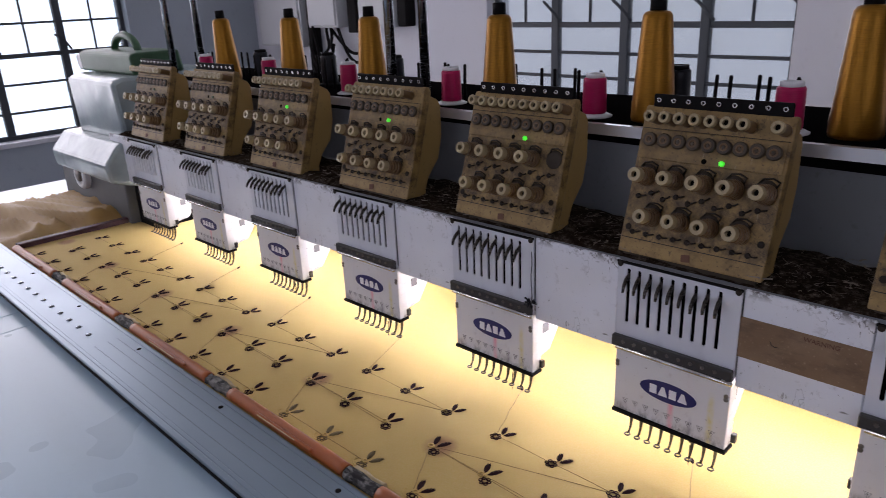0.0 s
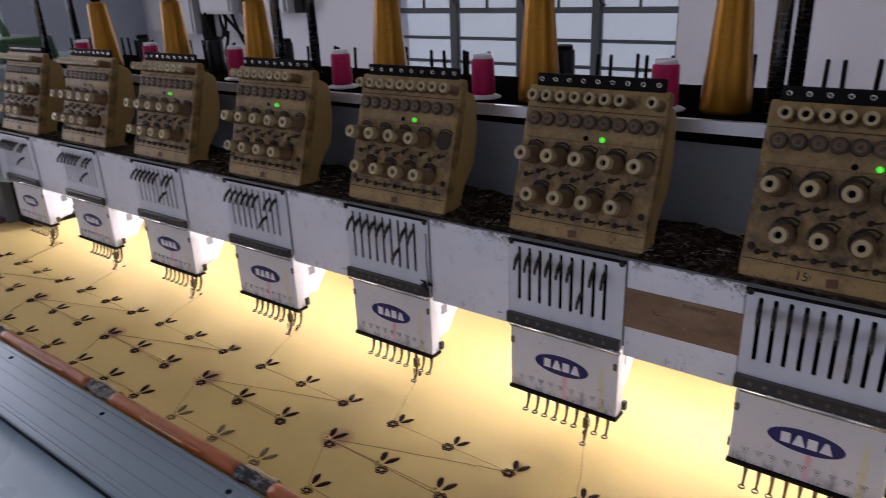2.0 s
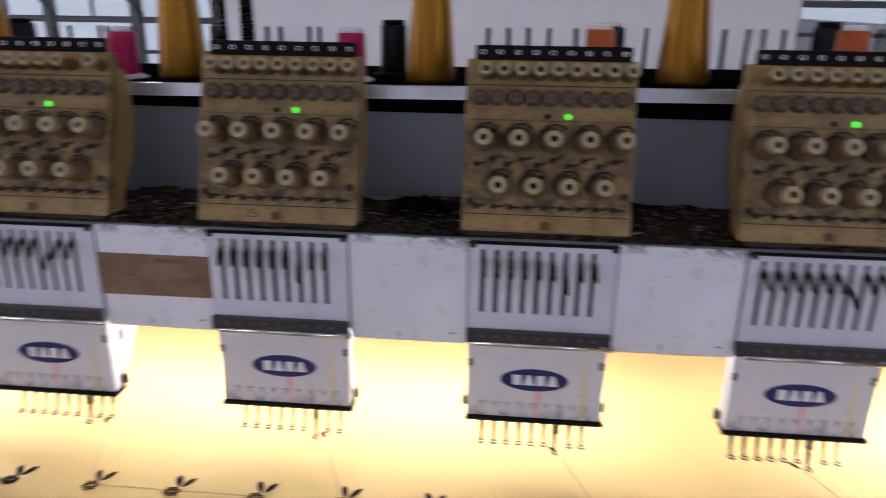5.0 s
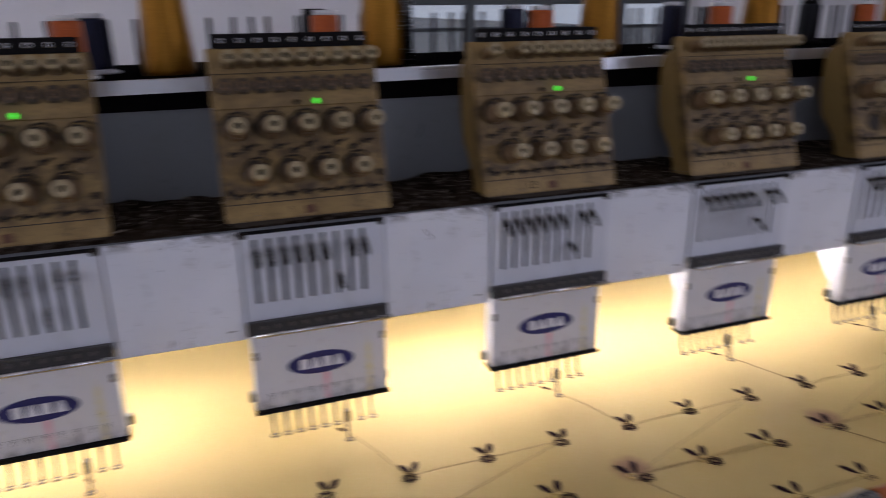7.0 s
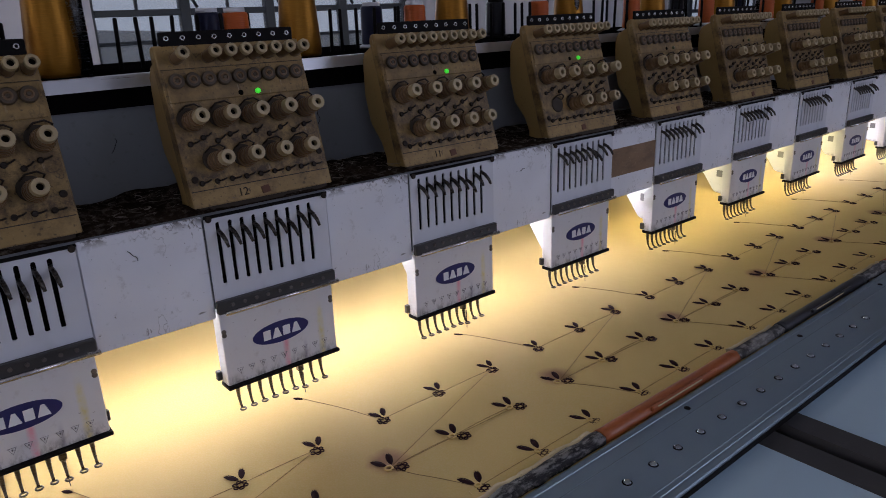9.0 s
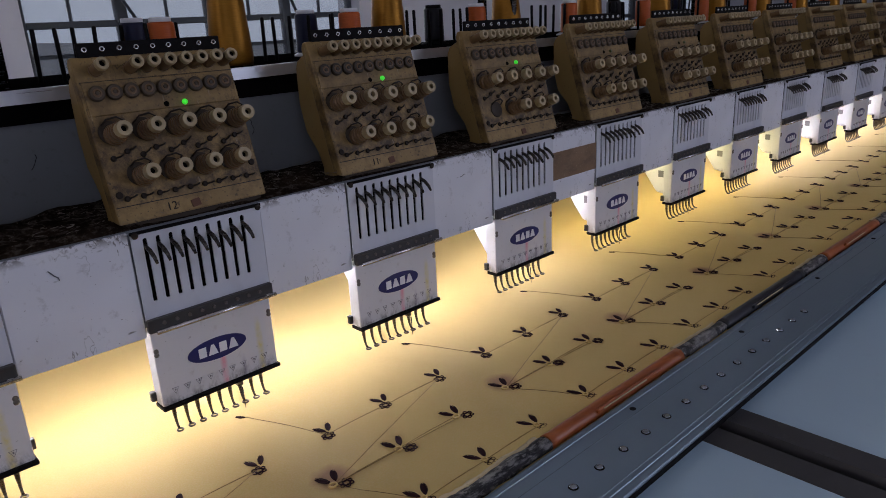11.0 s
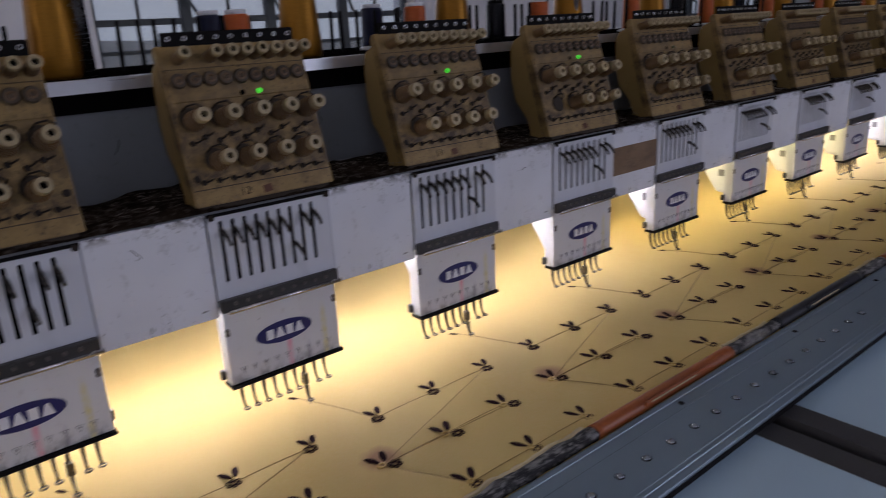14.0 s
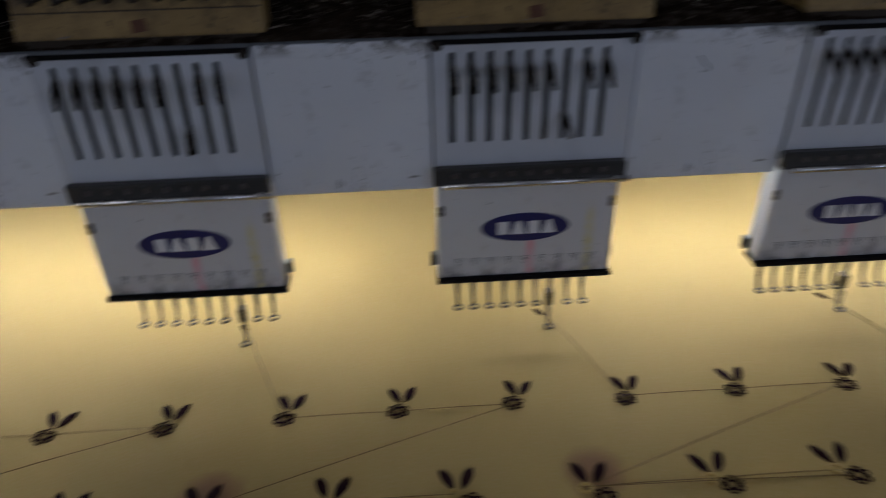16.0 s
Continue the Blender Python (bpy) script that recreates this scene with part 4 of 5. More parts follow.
    for x, z in ((-0.0825, 1.0715), (0.0835, 1.0745)):
        part("cover_screw", Shape().lathe([(0.0034, 0), (0.0034, 0.0012), (0.002, 0.0024)], pose(x, 0, z + 0.003) @ Matrix.Rotation(math.pi / 2, 4, "X"), 12).lathe([(0.0034, 0), (0.0034, 0.0012), (0.002, 0.0024)], pose(x, 0, z - 0.002) @ Matrix.Rotation(math.pi / 2, 4, "X"), 12), m_darksteel, cover)
    # badge: a navy oval with four plain white marks
    oval = Shape()
    n = 40
    oval.v = [(0.0435 * math.cos(2 * math.pi * k / n), y, 1.05 + 0.0158 * math.sin(2 * math.pi * k / n)) for y in (-0.0009, 0.0005) for k in range(n)]
    oval.f = [tuple(range(n)), tuple(reversed(range(n, 2 * n)))] + [(k, (k + 1) % n, n + (k + 1) % n, n + k) for k in range(n)]
    oval.s = [False] * len(oval.f)
    badge = part("badge", oval, m_navy, cover, "navy oval badge with plain white marks")
    for k, x in enumerate((-0.0222, -0.0070, 0.0080, 0.0232)):
        mk = Shape()
        if k % 2 == 0:
            mk.bevel_box(x - 0.0055, x + 0.0055, -0.0017, -0.0009, 1.0428, 1.0572, 0.0003, seg=1)
        else:
            mk.add([(x - 0.0072, -0.0016, 1.0428), (x + 0.0072, -0.0016, 1.0428), (x + 0.002, -0.0016, 1.0574), (x - 0.002, -0.0016, 1.0574),
                    (x - 0.0072, -0.0008, 1.0428), (x + 0.0072, -0.0008, 1.0428), (x + 0.002, -0.0008, 1.0574), (x - 0.002, -0.0008, 1.0574)],
                   [(0, 1, 2, 3), (7, 6, 5, 4), (0, 4, 5, 1), (1, 5, 6, 2), (2, 6, 7, 3), (3, 7, 4, 0)])
        part("mark", mk, m_white, badge)
    # small printed triangles over the needles
    tri = Shape()
    pts = [Vector((0.0044, 0, 0.0034)), Vector((-0.0044, 0, 0.0034)), Vector((0, 0, -0.0052))]
    tri.tube(pts, 0.00045, 4, close=True)
    tri.box(-0.0008, 0.0008, -0.0004, 0.0004, -0.0006, 0.0016)
    tri_me = tri.mesh("printed_triangle", m_ink)
    for k in range(9):
        part("printed_triangle", tri_me, m_ink, cover, m=pose(-0.0665 + 0.0168 * k, -0.0003, 1.0125))

    # presser feet
    ft = foot_shape().mesh("presser_foot", m_foot)
    for k in range(9):
        if k != 6:
            part("presser_foot", ft, m_chrome, root, m=pose(-0.066 + 0.0168 * k, 0.018, 0.982))
    return root


def add_moving_parts(root):
    sp = next(o for o in root.children if o.name.startswith("slotted_plate"))
    a = part("working_lever", MOVING_LEVER, m_chrome, sp, "moving take-up lever")
    b = part("working_foot", MOVING_FOOT, m_chrome, root, "moving presser foot with needle clamp")
    return a, b


mf = foot_shape()
mf.bevel_box(-0.0045, 0.0045, -0.001, 0.009, -0.012, 0.006, 0.001, seg=1)
mf.tube([(0, 0.004, 0.0), (0, 0.004, 0.03)], 0.0028, 8)
mf.tube([(0, -0.004, -0.012), (0, -0.0055, -0.046)], [0.0011, 0.0004], 6)
MOVING_FOOT = mf.mesh("working_foot", m_foot)
MOVING_LEVER = lever_shape().mesh("working_lever", m_lever)

head0 = embroidery_head()
heads = {1: head0}
head0.matrix_basis = pose(head_x(1), 0, 0)
for i in HEADS:
    if i > 1:
        heads[i] = copy_thing(head0, pose(head_x(i), 0, 0))
# the tension boxes are bolted on a little out of line with the needle covers
BOX_AT = {1: 0.004, 2: 0.004, 3: 0.001, 4: 0.010, 5: 0.008, 6: 0.001, 7: -0.005, 8: 0.0, 9: 0.001, 10: 0.008, 11: 0.015, 12: 0.019}
for i in HEADS:
    for o in heads[i].children:
        if o.name.startswith(("tension_box", "guide_bar")):
            o.location.x = BOX_AT.get(i, 0.012)
# the lamps of the outer units are out
LED_OFF = None
for i in HEADS:
    if 3 <= i <= 12:
        continue
    for o in heads[i].children_recursive:
        if o.name.startswith("green_led"):
            if LED_OFF is None:
                LED_OFF = o.data.copy()
                LED_OFF.materials.clear()
                LED_OFF.materials.append(m_led_off.m)
            o.data = LED_OFF
            o["label"] = "unlit signal lamp"
moving = [add_moving_parts(heads[i]) for i in HEADS]
# a few knobs are missing and one hole stays open
for i, (names, order) in {5: ("tension_knob", (4,)), 6: ("guide_knob", (7,)), 10: ("guide_knob", (1,)), 12: ("tension_knob", (5,)), 4: ("guide_knob", (8,))}.items():
    tbx = next(o for o in heads[i].children if o.name.startswith("tension_box"))
    kids = [o for o in tbx.children if o.name.startswith(names)]
    for k in order:
        for o in (*kids[k].children, kids[k]):
            bpy.data.objects.remove(o)


def lettering(text, size, depth=0.0003, material=m_ink):
    cu = bpy.data.curves.new("lettering", "FONT")
    cu.body, cu.size, cu.extrude, cu.align_x, cu.align_y = text, size, depth, "CENTER", "CENTER"
    ob = bpy.data.objects.new("lettering", cu)
    me = bpy.data.meshes.new_from_object(ob)
    bpy.data.objects.remove(ob)
    bpy.data.curves.remove(cu)
    me.materials.clear()
    me.materials.append(material.m)
    return me


for i, text in ((7, "15"), (10, "12"), (11, "11")):
    tbx = next(o for o in heads[i].children if o.name.startswith("tension_box"))
    part("head_number", lettering(text, 0.015, material=m_soil), m_soil, tbx, m=on_face(-0.034, 0.0100, 0.0004))

# brown stickers on two of the plates
for k, i in enumerate((6, 12)):
    x = head_x(i) + PITCH / 2 + 0.0015
    st = Shape().box(-0.0765, 0.0765, 0.0006, 0.0013, 1.142, 1.199)
    ob = solid("warning_sticker", st, m_sticker, "brown faded warning sticker on the white beam", "sticker")
    ob.location = (x, 0, 0)
    if i == 6:
        part("sticker_print", lettering("WARNING", 0.0085, material=m_rust), m_rust, ob, m=pose(0.022, 0.0004, 1.191, 90))
# a loose thread knot hangs beside one head
knot = Shape().tube([(-0.57 + 0.001 * math.sin(s * 9), -0.006, 1.215 - 0.085 * s) for s in np.linspace(0, 1, 10)], 0.0008, 5)
rnd = random.Random(6)
for k in range(26):
    a, e = rnd.uniform(0, 6.28), rnd.uniform(-1, 1)
    r = rnd.uniform(0.004, 0.014)
    knot.tube([(-0.57, -0.008, 1.128), (-0.57 + r * math.cos(a), -0.008 - 0.004 * abs(e), 1.128 + r * math.sin(a) * 0.8)], 0.0012, 4)
solid("thread_knot", knot, m_blackthread, "dark tangle of thread hanging on the beam", "thread")

# black thread scraps cling to the beam and to the panel behind the boxes
rnd = random.Random(31)
for x, y, z, n in ((0.806, 0.0009, 1.214, 4), (1.478, 0.0009, 1.20, 3), (0.86, 0.1655, 1.325, 5), (1.175, 0.1655, 1.33, 6), (-0.19, 0.0009, 1.17, 3)):
    pts, a = [Vector((x, y, z))], rnd.uniform(0, 6.28)
    for k in range(n):
        a += rnd.uniform(-1.1, 1.1)
        pts.append(pts[-1] + Vector((0.0045 * math.cos(a), -0.0002, 0.0045 * math.sin(a))))
    solid("thread_scrap", Shape().tube(pts, 0.0005, 5), m_blackthread, "short black thread scrap stuck to the paint", "thread", group="thread scraps")

# ---------------------------------------------------------------- frame, clamps and cloth
CLOTH = 0.912
panto = thing("pantograph", "sliding aluminium pantograph rail with orange and black clamps", "pantograph")
prof = [(-0.370, 0.897), (-0.370, 0.9205), (-0.3725, 0.9222), (-0.3805, 0.9222), (-0.3813, 0.9212), (-0.3825, 0.9212), (-0.3833, 0.9222), (-0.4725, 0.9222), (-0.4730, 0.9217), (-0.4738, 0.9217), (-0.4743, 0.9222),
        (-0.4800, 0.9222), (-0.4808, 0.9212), (-0.4822, 0.9212), (-0.4830, 0.9222), (-0.4912, 0.9222), (-0.493, 0.9205), (-0.493, 0.9100), (-0.4785, 0.9100), (-0.4785, 0.897)]
part("rail", Shape().prism(prof, -2.75, 4.9), m_alu, panto, "grooved blue-grey aluminium rail")
part("bottom_shoe", Shape().box(-2.74, 4.89, -0.479, -0.37, TABLE + 0.0006, 0.8968), m_black, panto)
part("groove", Shape().box(-1.42, 4.88, -0.4026, -0.4014, 0.9215, 0.9224), m_score, panto)
for y in (-0.4225, -0.4505):
    part("groove", Shape().box(-1.42, 0.98, y - 0.0005, y + 0.0005, 0.9215, 0.9224), m_score, panto)
# added black strip makes the dark band down the rail's outer side
part("side_seal", Shape().bevel_box(-2.74, 4.89, -0.4945, -0.4926, 0.9098, 0.9180, 0.0006, seg=1), m_black, panto, "black strip along the rail's outer side")
stud = Shape().lathe([(0.0052, 0.0), (0.0051, 0.0012), (0.0042, 0.0025), (0.0026, 0.0032), (0.0003, 0.0035)], n=16).mesh("rail_screw", m_stud)
washer = Shape().lathe([(0.0066, 0.0), (0.0064, 0.0006), (0.0050, 0.0005)], n=16).mesh("washer", m_hole)
for a, b, s in ((-2.56, -1.46, 0.0595), (1.104, 1.93, 0.0538), (3.3, 4.2, 0.0538)):
    x = a
    while x < b:
        part("washer", washer, m_hole, part("rail_screw", stud, m_stud, panto, m=pose(x, -0.4375, 0.9222)))
        x += s
dark = Shape().lathe([(0.0048, 0), (0.0048, 0.0006), (0.0038, 0.0012), (0.0001, 0.0008)], n=12).mesh("rail_plug", m_black)
x = -2.36
while x < 4.8:
    part("rail_plug", dark, m_black, panto, m=pose(x, -0.392, 0.9222))
    x += 0.343
rnd = random.Random(9)


def half_round(sh, x0, x1, y, z, r, wob, n=26):
    m = 10
    for a in range(n + 1):
        x = x0 + (x1 - x0) * a / n
        for b in range(m):
            t = 2 * math.pi * b / m
            q = r * (1 + wob * noise.noise((x * 40, math.cos(t) * 2, math.sin(t) * 2)))
            sh.v.append((x, y + q * math.cos(t), z + q * math.sin(t)))
    k = len(sh.v) - (n + 1) * m
    for a in range(n):
        for b in range(m):
            sh.f.append((k + a * m + b, k + a * m + (b + 1) % m, k + (a + 1) * m + (b + 1) % m, k + (a + 1) * m + b))
            sh.s.append(True)
    for e in (0, n):
        ring = [k + e * m + b for b in range(m)]
        sh.f.append(tuple(ring if e else reversed(ring)))
        sh.s.append(False)


STARTS = [-2.309, -1.879, -1.449, -1.019, -0.597, -0.167, 0.263, 0.693, 1.267, 1.764, 2.240, 2.72, 3.20, 3.68, 4.16]
BLACK_TUBES = (1.764, 2.72)
WRAPS = [(a + 0.347, b - a - 0.349) for a, b in zip(STARTS, STARTS[1:] + [4.78])]
for x, length, orange in [(a, 0.345, True) for a in STARTS] + [(a, w, False) for a, w in WRAPS]:
    if orange:
        sh = Shape()
        half_round(sh, x, x + length, -0.352, 0.918, 0.0125, 0.06)
        tint, words = (m_clampblack, "black plastic clamp tube") if x in BLACK_TUBES else (m_orange, "orange plastic clamp tube")
        tube_ob = part("clamp_tube", sh, tint, panto, words)
        part("clip_ridge", Shape().bevel_box(x + 0.10, x + 0.27, -0.3665, -0.3605, 0.922, 0.9305, 0.002, seg=1), tint, tube_ob)
        # a thin pale bar paints the highlight on the ridge
        part("worn_edge", Shape().bevel_box(x + 0.112, x + 0.225, -0.3672, -0.3662, 0.9268, 0.9294, 0.0004, seg=1), m_fray_glint, tube_ob, "pale painted glint along the clip ridge")
    else:
        sh = Shape()
        half_round(sh, x, x + length, -0.352, 0.917, 0.0118, 0.35, 34)
        wrap = part("clamp_wrap", sh, m_rag, panto, "black and white rag wrapping")
        fray = Shape()
        half_round(fray, x + 0.004, x + length - 0.004, -0.3390, 0.9195, 0.0052, 0.9, 60)
        part("frayed_edge", fray, m_fray_glint, wrap, "pale frayed cloth edge")
part("end_clamp", Shape().bevel_box(-2.345, -2.315, -0.345, 0.30, 0.905, 0.9275, 0.004), m_mauve, panto, "dark maroon end clamp bar")

cl = Shape()
nx, ny = 260, 40
for a in range(nx):
    for b in range(ny):
        x, y = -2.33 + 7.08 * a / (nx - 1), -0.372 + 1.216 * b / (ny - 1)
        fade = min(1, max(0, (y + 0.35) / 0.06))
        cl.v.append((x, y, CLOTH + 0.0012 * noise.noise((x * 5, y * 6, 1)) * fade + 0.003 * (1 - fade)))
for a in range(nx - 1):
    for b in range(ny - 1):
        cl.f.append((a * ny + b, (a + 1) * ny + b, (a + 1) * ny + b + 1, a * ny + b + 1))
        cl.s.append(True)
cloth = solid("embroidered_cloth", cl, m_cloth, "golden cloth with dark leaf and flower motifs", "cloth")


def leaf(sh, x, y, ang, length=0.0185, width=0.0042):
    """A leaf of slanting stitches that starts at x, y."""
    d, e = Vector((math.cos(ang), math.sin(ang))), Vector((-math.sin(ang), math.cos(ang)))
    n = 10
    for k in range(n):
        t = k / n
        w = width * math.sin(math.pi * min(1, t * 0.85 + 0.17)) ** 0.6
        for g in (-1, 1):
            a = Vector((x, y)) + d * length * t
            b = Vector((x, y)) + d * length * (t + 0.24) + e * g * w
            q = d * length * 0.052
            top = 0.0022 if k % 2 else 0.0019
            sh.add([(a.x - q.x, a.y - q.y, 0.0003), (a.x + q.x, a.y + q.y, top), (b.x + q.x, b.y + q.y, 0.0012), (b.x - q.x, b.y - q.y, 0.0003), (a.x - q.x, a.y - q.y, top), (b.x - q.x, b.y - q.y, 0.0012)],
                   [(4, 1, 2, 5), (0, 4, 5, 3), (1, 0, 3, 2), (0, 1, 4), (3, 5, 2)])


def flower(sh, x, y, r=0.0070):
    """A rosette of six small stitched rings."""
    pts = []
    for j in range(6):
        turn = j * math.pi / 3 + 0.3
        cx, cy = x + r * math.cos(turn), y + 0.9 * r * math.sin(turn)
        pts += [(cx + 0.0030 * math.cos(t), cy + 0.0028 * math.sin(t), 0.0011) for t in np.linspace(turn - 2.1, turn + 4.2, 10)]
    sh.tube(pts, 0.00085, 5, close=True)


def motif_mesh(kind):
    """Meshes of a motif: its flower, its two leaves and, if any, its gold ring."""
    fl, l1, l2, gold = Shape(), Shape(), Shape(), Shape()
    if kind == "a":
        flower(fl, 0, -0.001)
        leaf(l1, 0.0085, 0.0105, radians(62))
        leaf(l2, 0.0035, 0.0110, radians(113))
    elif kind == "b":
        flower(fl, 0.0150, -0.0085)
        leaf(l1, 0.0090, 0.0060, radians(66), 0.021, 0.0046)
        leaf(l2, 0.0010, 0.0070, radians(113), 0.020, 0.0046)
        gold.tube([(0.0052 * math.cos(t), 0.0045 * math.sin(t), 0.0012) for t in np.linspace(0, 2 * math.pi, 12, endpoint=False)], 0.0017, 6, close=True)
    else:
        flower(fl, 0.006, -0.006, 0.0062)
        leaf(l1, 0.0095, 0.0075, radians(62), 0.020, 0.0046)
        leaf(l2, 0.0015, 0.0085, radians(112), 0.021, 0.0046)
        gold.tube([(0.003 + 0.0042 * math.cos(t), 0.003 + 0.0036 * math.sin(t), 0.0014) for t in np.linspace(0, 2 * math.pi, 12, endpoint=False)], 0.0014, 6, close=True)
        gold.tube([(0.014 * math.cos(t), -0.004 + 0.010 * math.sin(t), 0.0008) for t in np.linspace(2.6, 5.8, 12)], 0.0009, 5)
    return fl.mesh("motif", m_leaf), [l1.mesh("leaf", m_leaf), l2.mesh("leaf", m_leaf)], (gold.mesh("gold_ring", m_goldthread) if gold.v else None)


MOTIFS = {k: motif_mesh(k) for k in "abc"}
FADED = motif_mesh("c")
for old in (FADED[0], *FADED[1]):
    old.materials.clear()
    old.materials.append(m_oldthread.m)
SPOTS = {"a": (0.091, -0.104, -0.110), "b": (0.028, -0.207, -0.201), "c": (0.088, -0.313, -0.298)}
STEP = {"a": 0.110, "b": 0.109, "c": 0.108}
REP = PITCH


def row_y(kind, x):
    """The rows lie a little closer together towards the machine's drive end."""
    s = min(1, max(0, (x + 0.3) / 0.9))
    return SPOTS[kind][2] + (SPOTS[kind][1] - SPOTS[kind][2]) * s


rnd = random.Random(21)
for h in range(-10, 11):
    base = 0.99 + REP * h
    for kind in SPOTS:
        for k in range(3):
            x = base + SPOTS[kind][0] + STEP[kind] * k
            oy = row_y(kind, x)
            if -2.26 < x < 4.68:
                me, leaves, gold = FADED if kind == "c" and h == -6 else MOTIFS[kind]
                m = pose(x + rnd.uniform(-0.002, 0.002), oy + rnd.uniform(-0.002, 0.002), CLOTH, 0, 0, rnd.uniform(-5, 5))
                mo = part("motif", me, m_leaf, cloth, "dark stitched leaf and flower motif", m=m)
                for lf in leaves:
                    part("leaf", lf, m_leaf, mo)
                if gold:
                    part("gold_ring", gold, m_goldthread, mo, "gold stitched ring")
    # jump threads between the motifs
    th = Shape()
    A, B, C = [[(base + SPOTS[n][0] + STEP[n] * k, row_y(n, base)) for k in range(3)] for n in "abc"]
    tick = (base + 0.036, 0.030)
    for p, q in ((tick, A[0]), (A[0], A[1]), (A[1], A[2]), (A[2], (B[0][0], B[0][1])), (B[0], B[1]), (B[1], B[2]), (B[0], (B[2][0] + 0.01, B[2][1] - 0.006)), (B[0], C[0]), (C[0], C[1]), (C[1], C[2])):
        pts = []
        for s in np.linspace(0, 1, 7):
            pts.append((p[0] + (q[0] - p[0]) * s + 0.002 * math.sin(s * 3.14) * rnd.uniform(-1, 1), p[1] + (q[1] - p[1]) * s, CLOTH + 0.0018 + 0.001 * math.sin(3.14 * s)))
        if min(p[0], q[0]) > -2.25 and max(p[0], q[0]) < 4.7:
            th.tube(pts, 0.0005, 4)
    if th.v:
        part("jump_thread", th, m_jump, cloth, "fine gold jump threads")
    if -2.2 < tick[0] < 4.6:
        tk = Shape()
        leaf(tk, 0, 0, radians(128), 0.013, 0.003)
        part("started_leaf", tk, m_leaf, cloth, m=pose(tick[0], tick[1], CLOTH))

# spare cloth lies crumpled beyond the end clamp
spare = Shape()
nx, ny = 70, 60
for a in range(nx):
    for b in range(ny):
        u, w = a / (nx - 1), b / (ny - 1)
        x, y = -2.352 - 0.62 * u, -0.34 + 0.66 * w
        ridge = 1 - 2.2 * abs(noise.noise((x * 1.6 + y * 1.2, y * 11 - x * 3.5, 4))) + 0.45 * abs(noise.noise((x * 4, y * 36 - x * 9, 7)))
        env = min(1, u * 8) * min(1, (1 - u) * 4) * min(1, w * 6, (1 - w) * 6)
        spare.v.append((x + 0.02 * noise.noise((y * 8, x, 0)), y, TABLE + 0.004 + 0.050 * max(0.0, ridge) * env + 0.010 * (1 - u)))
for a in range(nx - 1):
    for b in range(ny - 1):
        spare.f.append((a * ny + b, (a + 1) * ny + b, (a + 1) * ny + b + 1, a * ny + b + 1))
        spare.s.append(True)
solid("spare_cloth", spare, m_spare, "crumpled spare golden cloth on the table", "cloth")

# ---------------------------------------------------------------- drive end of the machine
drive = thing("drive_cover", "machine drive end wrapped in milky plastic sheet", "machine cover")
up = Shape().prism([(0.03, 1.205), (0.02, 1.39), (0.05, 1.402), (0.40, 1.402), (0.40, 1.205)], -2.535, -2.17)
part("upper_cover", bevelled(up, 0.012, 2), m_plastic, drive)
skirt = Shape().prism([(-0.055, 1.10), (-0.062, 1.155), (-0.01, 1.215), (0.36, 1.215), (0.36, 1.085), (0.02, 1.075)], -2.585, -2.125)
part("lower_cover", bevelled(skirt, 0.01, 2), m_plastic, drive)
part("gear_block", Shape().bevel_box(-2.88, -2.30, 0.05, 0.34, TABLE, 1.074, 0.006), m_gear, drive, "dark grey gear block")
wheel = part("hand_wheel", Shape().lathe([(0.050, 0), (0.050, 0.018), (0.044, 0.024), (0.034, 0.024), (0.031, 0.014), (0.004, 0.014)], pose(-2.645, 0.05, 1.035) @ Matrix.Rotation(math.pi / 2, 4, "X"), 28, True), m_spoolwhite, drive, "pale round hand wheel")
part("wheel_boss", Shape().lathe([(0.022, 0.012), (0.022, 0.026), (0.016, 0.030), (0.004, 0.030)], pose(-2.645, 0.05, 1.035) @ Matrix.Rotation(math.pi / 2, 4, "X"), 20, True), m_darksteel, wheel, "dark steel boss")
part("gap_plate", Shape().bevel_box(-2.30, -2.17, 0.08, 0.3, TABLE, 1.08, 0.004), m_black, drive)
kit = thing("tool_bag", "green printed carry bag with a dark arched handle", "bag")
part("body", bevelled(Shape().prism([(0.10, 1.4025), (0.095, 1.462), (0.115, 1.470), (0.26, 1.470), (0.27, 1.4025)], -2.60, -2.185), 0.008, 2), m_green, kit)
part("end_flap", bevelled(Shape().prism([(0.105, 1.403), (0.10, 1.455), (0.265, 1.455), (0.268, 1.403)], -2.645, -2.603), 0.006, 1), m_spoolwhite, kit, "pale folded end flap")
part("handle", Shape().tube([(-2.400 + 0.092 * math.cos(t), 0.18, 1.464 + 0.052 * math.sin(t)) for t in np.linspace(0, math.pi, 16)], 0.013, 8), m_green, kit, "dark arched handle")


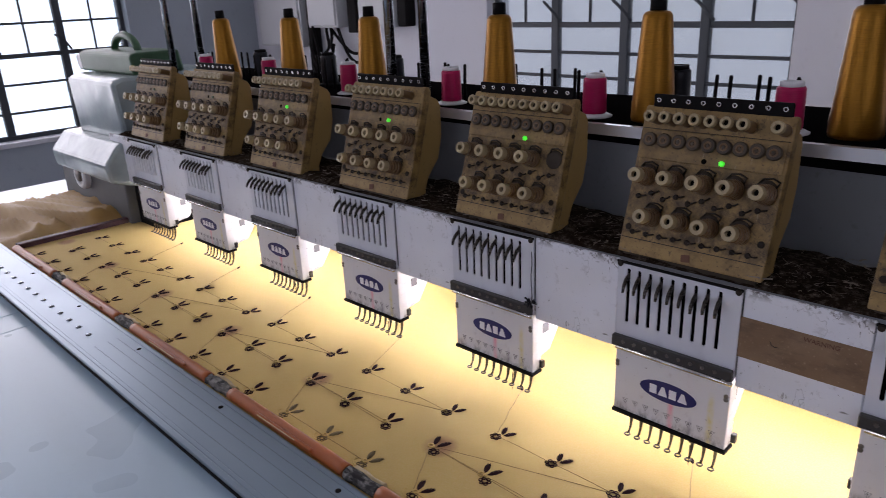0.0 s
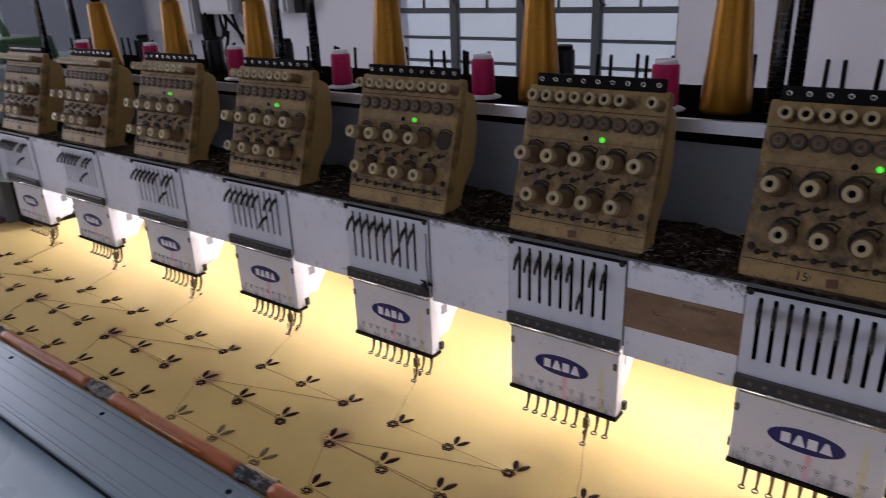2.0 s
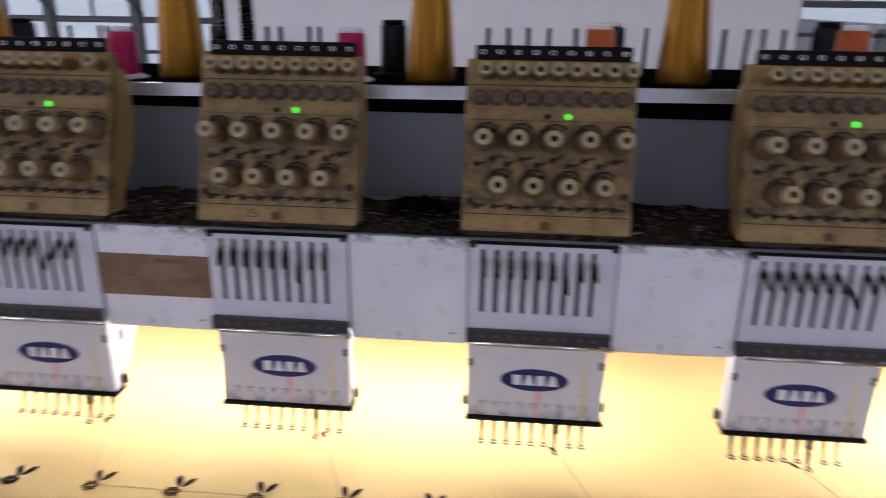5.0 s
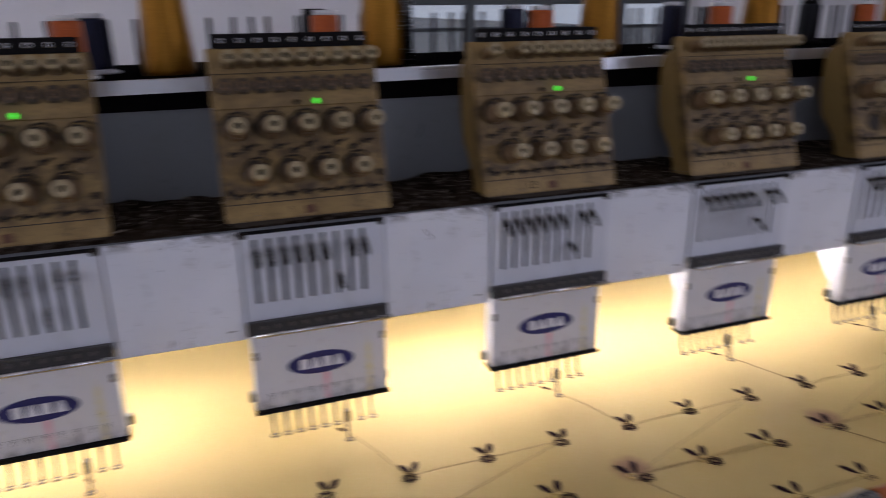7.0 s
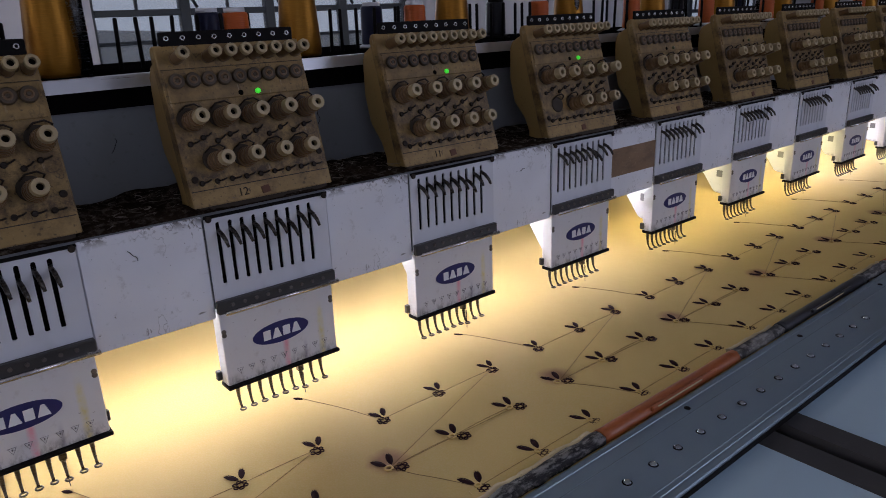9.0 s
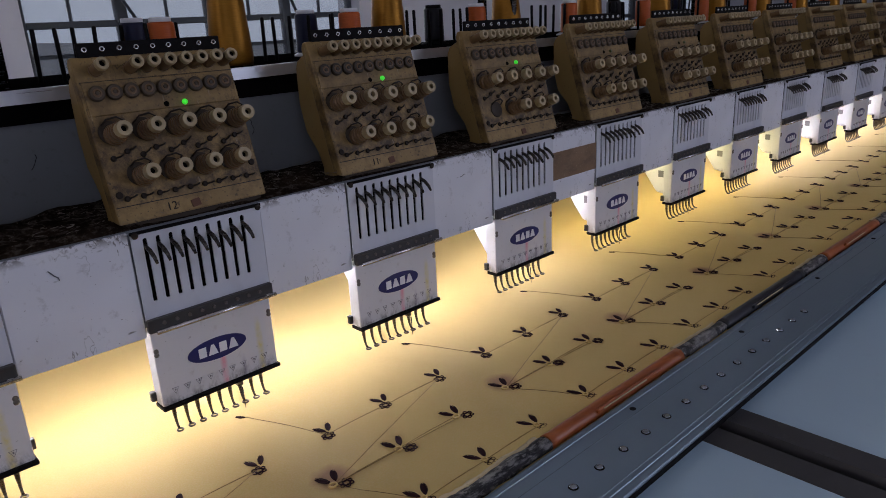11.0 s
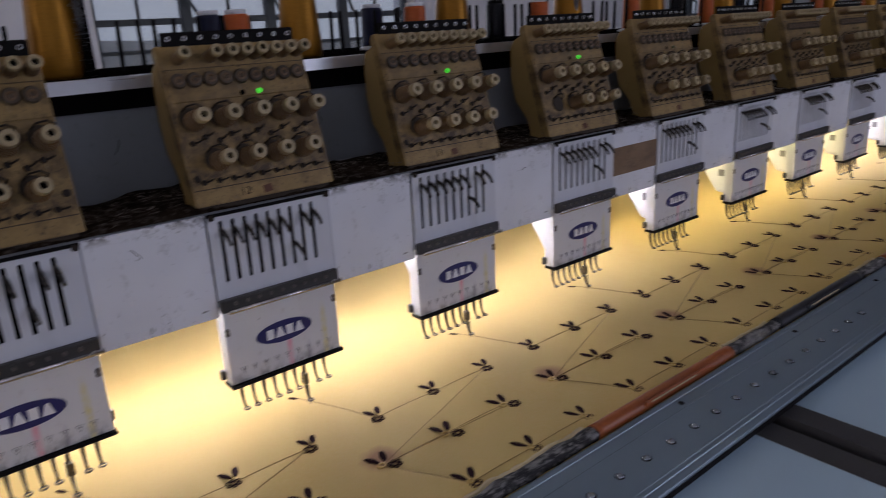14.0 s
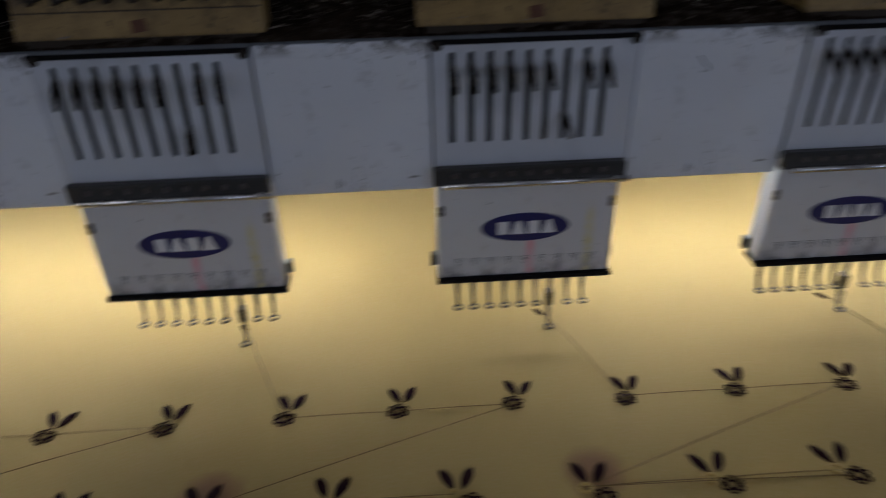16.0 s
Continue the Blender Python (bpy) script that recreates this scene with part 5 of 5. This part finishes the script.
# ---------------------------------------------------------------- movement
FRAME = [(0, -0.010, 0.020), (0.5, -0.009, 0.015), (1.5, -0.009, 0.013), (2.0, -0.0105, 0.0085), (2.5, -0.008, 0.009), (3.2, -0.007, 0.0105), (5.3, 0.003, 0.015), (5.5, 0.003, 0.015), (6.0, 0.003, 0.009), (6.5, 0.003, 0.015), (7.0, -0.0025, 0.0095), (7.5, 0.004, 0.006), (8.0, -0.001, 0.003),
         (8.5, 0.003, -0.003), (9.0, 0, -0.001), (11.3, 0, -0.006), (11.5, 0, -0.008), (12.0, 0.003, -0.009), (12.5, 0, -0.001), (13.0, -0.005, 0.0165), (13.5, -0.008, 0.009), (14.0, -0.010, 0.010), (14.5, -0.006, 0.006), (15.0, -0.007, 0.001), (15.5, -0.003, 0.005), (16.0, -0.004, 0.0025)]
# how far the working needle is down, from 0 to 1
DOWN = {0: 0, 0.5: 0, 0.7: 0.6, 0.8: 1, 1.0: 1, 1.2: 0.3, 1.5: 0.8, 1.8: 0, 2.0: 0.8, 2.2: 0, 2.4: 1, 2.6: 0.9, 2.8: 0.3, 3.0: 1, 3.2: 1, 3.6: 0, 4.0: 1, 4.4: 0.1, 4.8: 1, 5.1: 0.1, 5.3: 1, 5.5: 1, 5.8: 0, 6.0: 0.5, 6.2: 1, 6.5: 0.8, 7.0: 0.9, 7.5: 1,
        8.0: 1, 8.2: 0.9, 8.4: 0, 8.5: 0, 8.6: 0.7, 8.8: 1, 9.0: 0.1, 9.2: 0, 9.6: 1, 10.0: 0, 10.4: 1, 10.8: 0, 11.3: 0, 11.5: 0.7, 11.8: 0, 12.0: 0.8, 12.2: 0, 12.5: 0.05, 12.8: 0.7, 13.0: 0, 13.2: 1, 13.4: 0.9, 13.5: 0.05, 13.7: 0.9, 14.0: 0.8, 14.2: 0.9,
        14.5: 1, 15.0: 1, 15.3: 0.9, 15.5: 1, 16.0: 1}


def motions():
    walk(cloth, [(t, pose(x, y, 0)) for t, x, y in FRAME])
    walk(panto, [(t, pose(x, y + 0.0102, 0, 0, 0, -0.504)) for t, x, y in FRAME])
    for lever, foot in moving:
        walk(foot, [(t, pose(-0.066 + 0.0168 * 6 - 0.001, 0.018, 0.982 - 0.033 * d)) for t, d in DOWN.items()])
        walk(lever, [(t, pose(-0.0708 + 0.01668 * 6, 0, 1.208 - 0.045 * d, -12 * d)) for t, d in DOWN.items()])


motions()
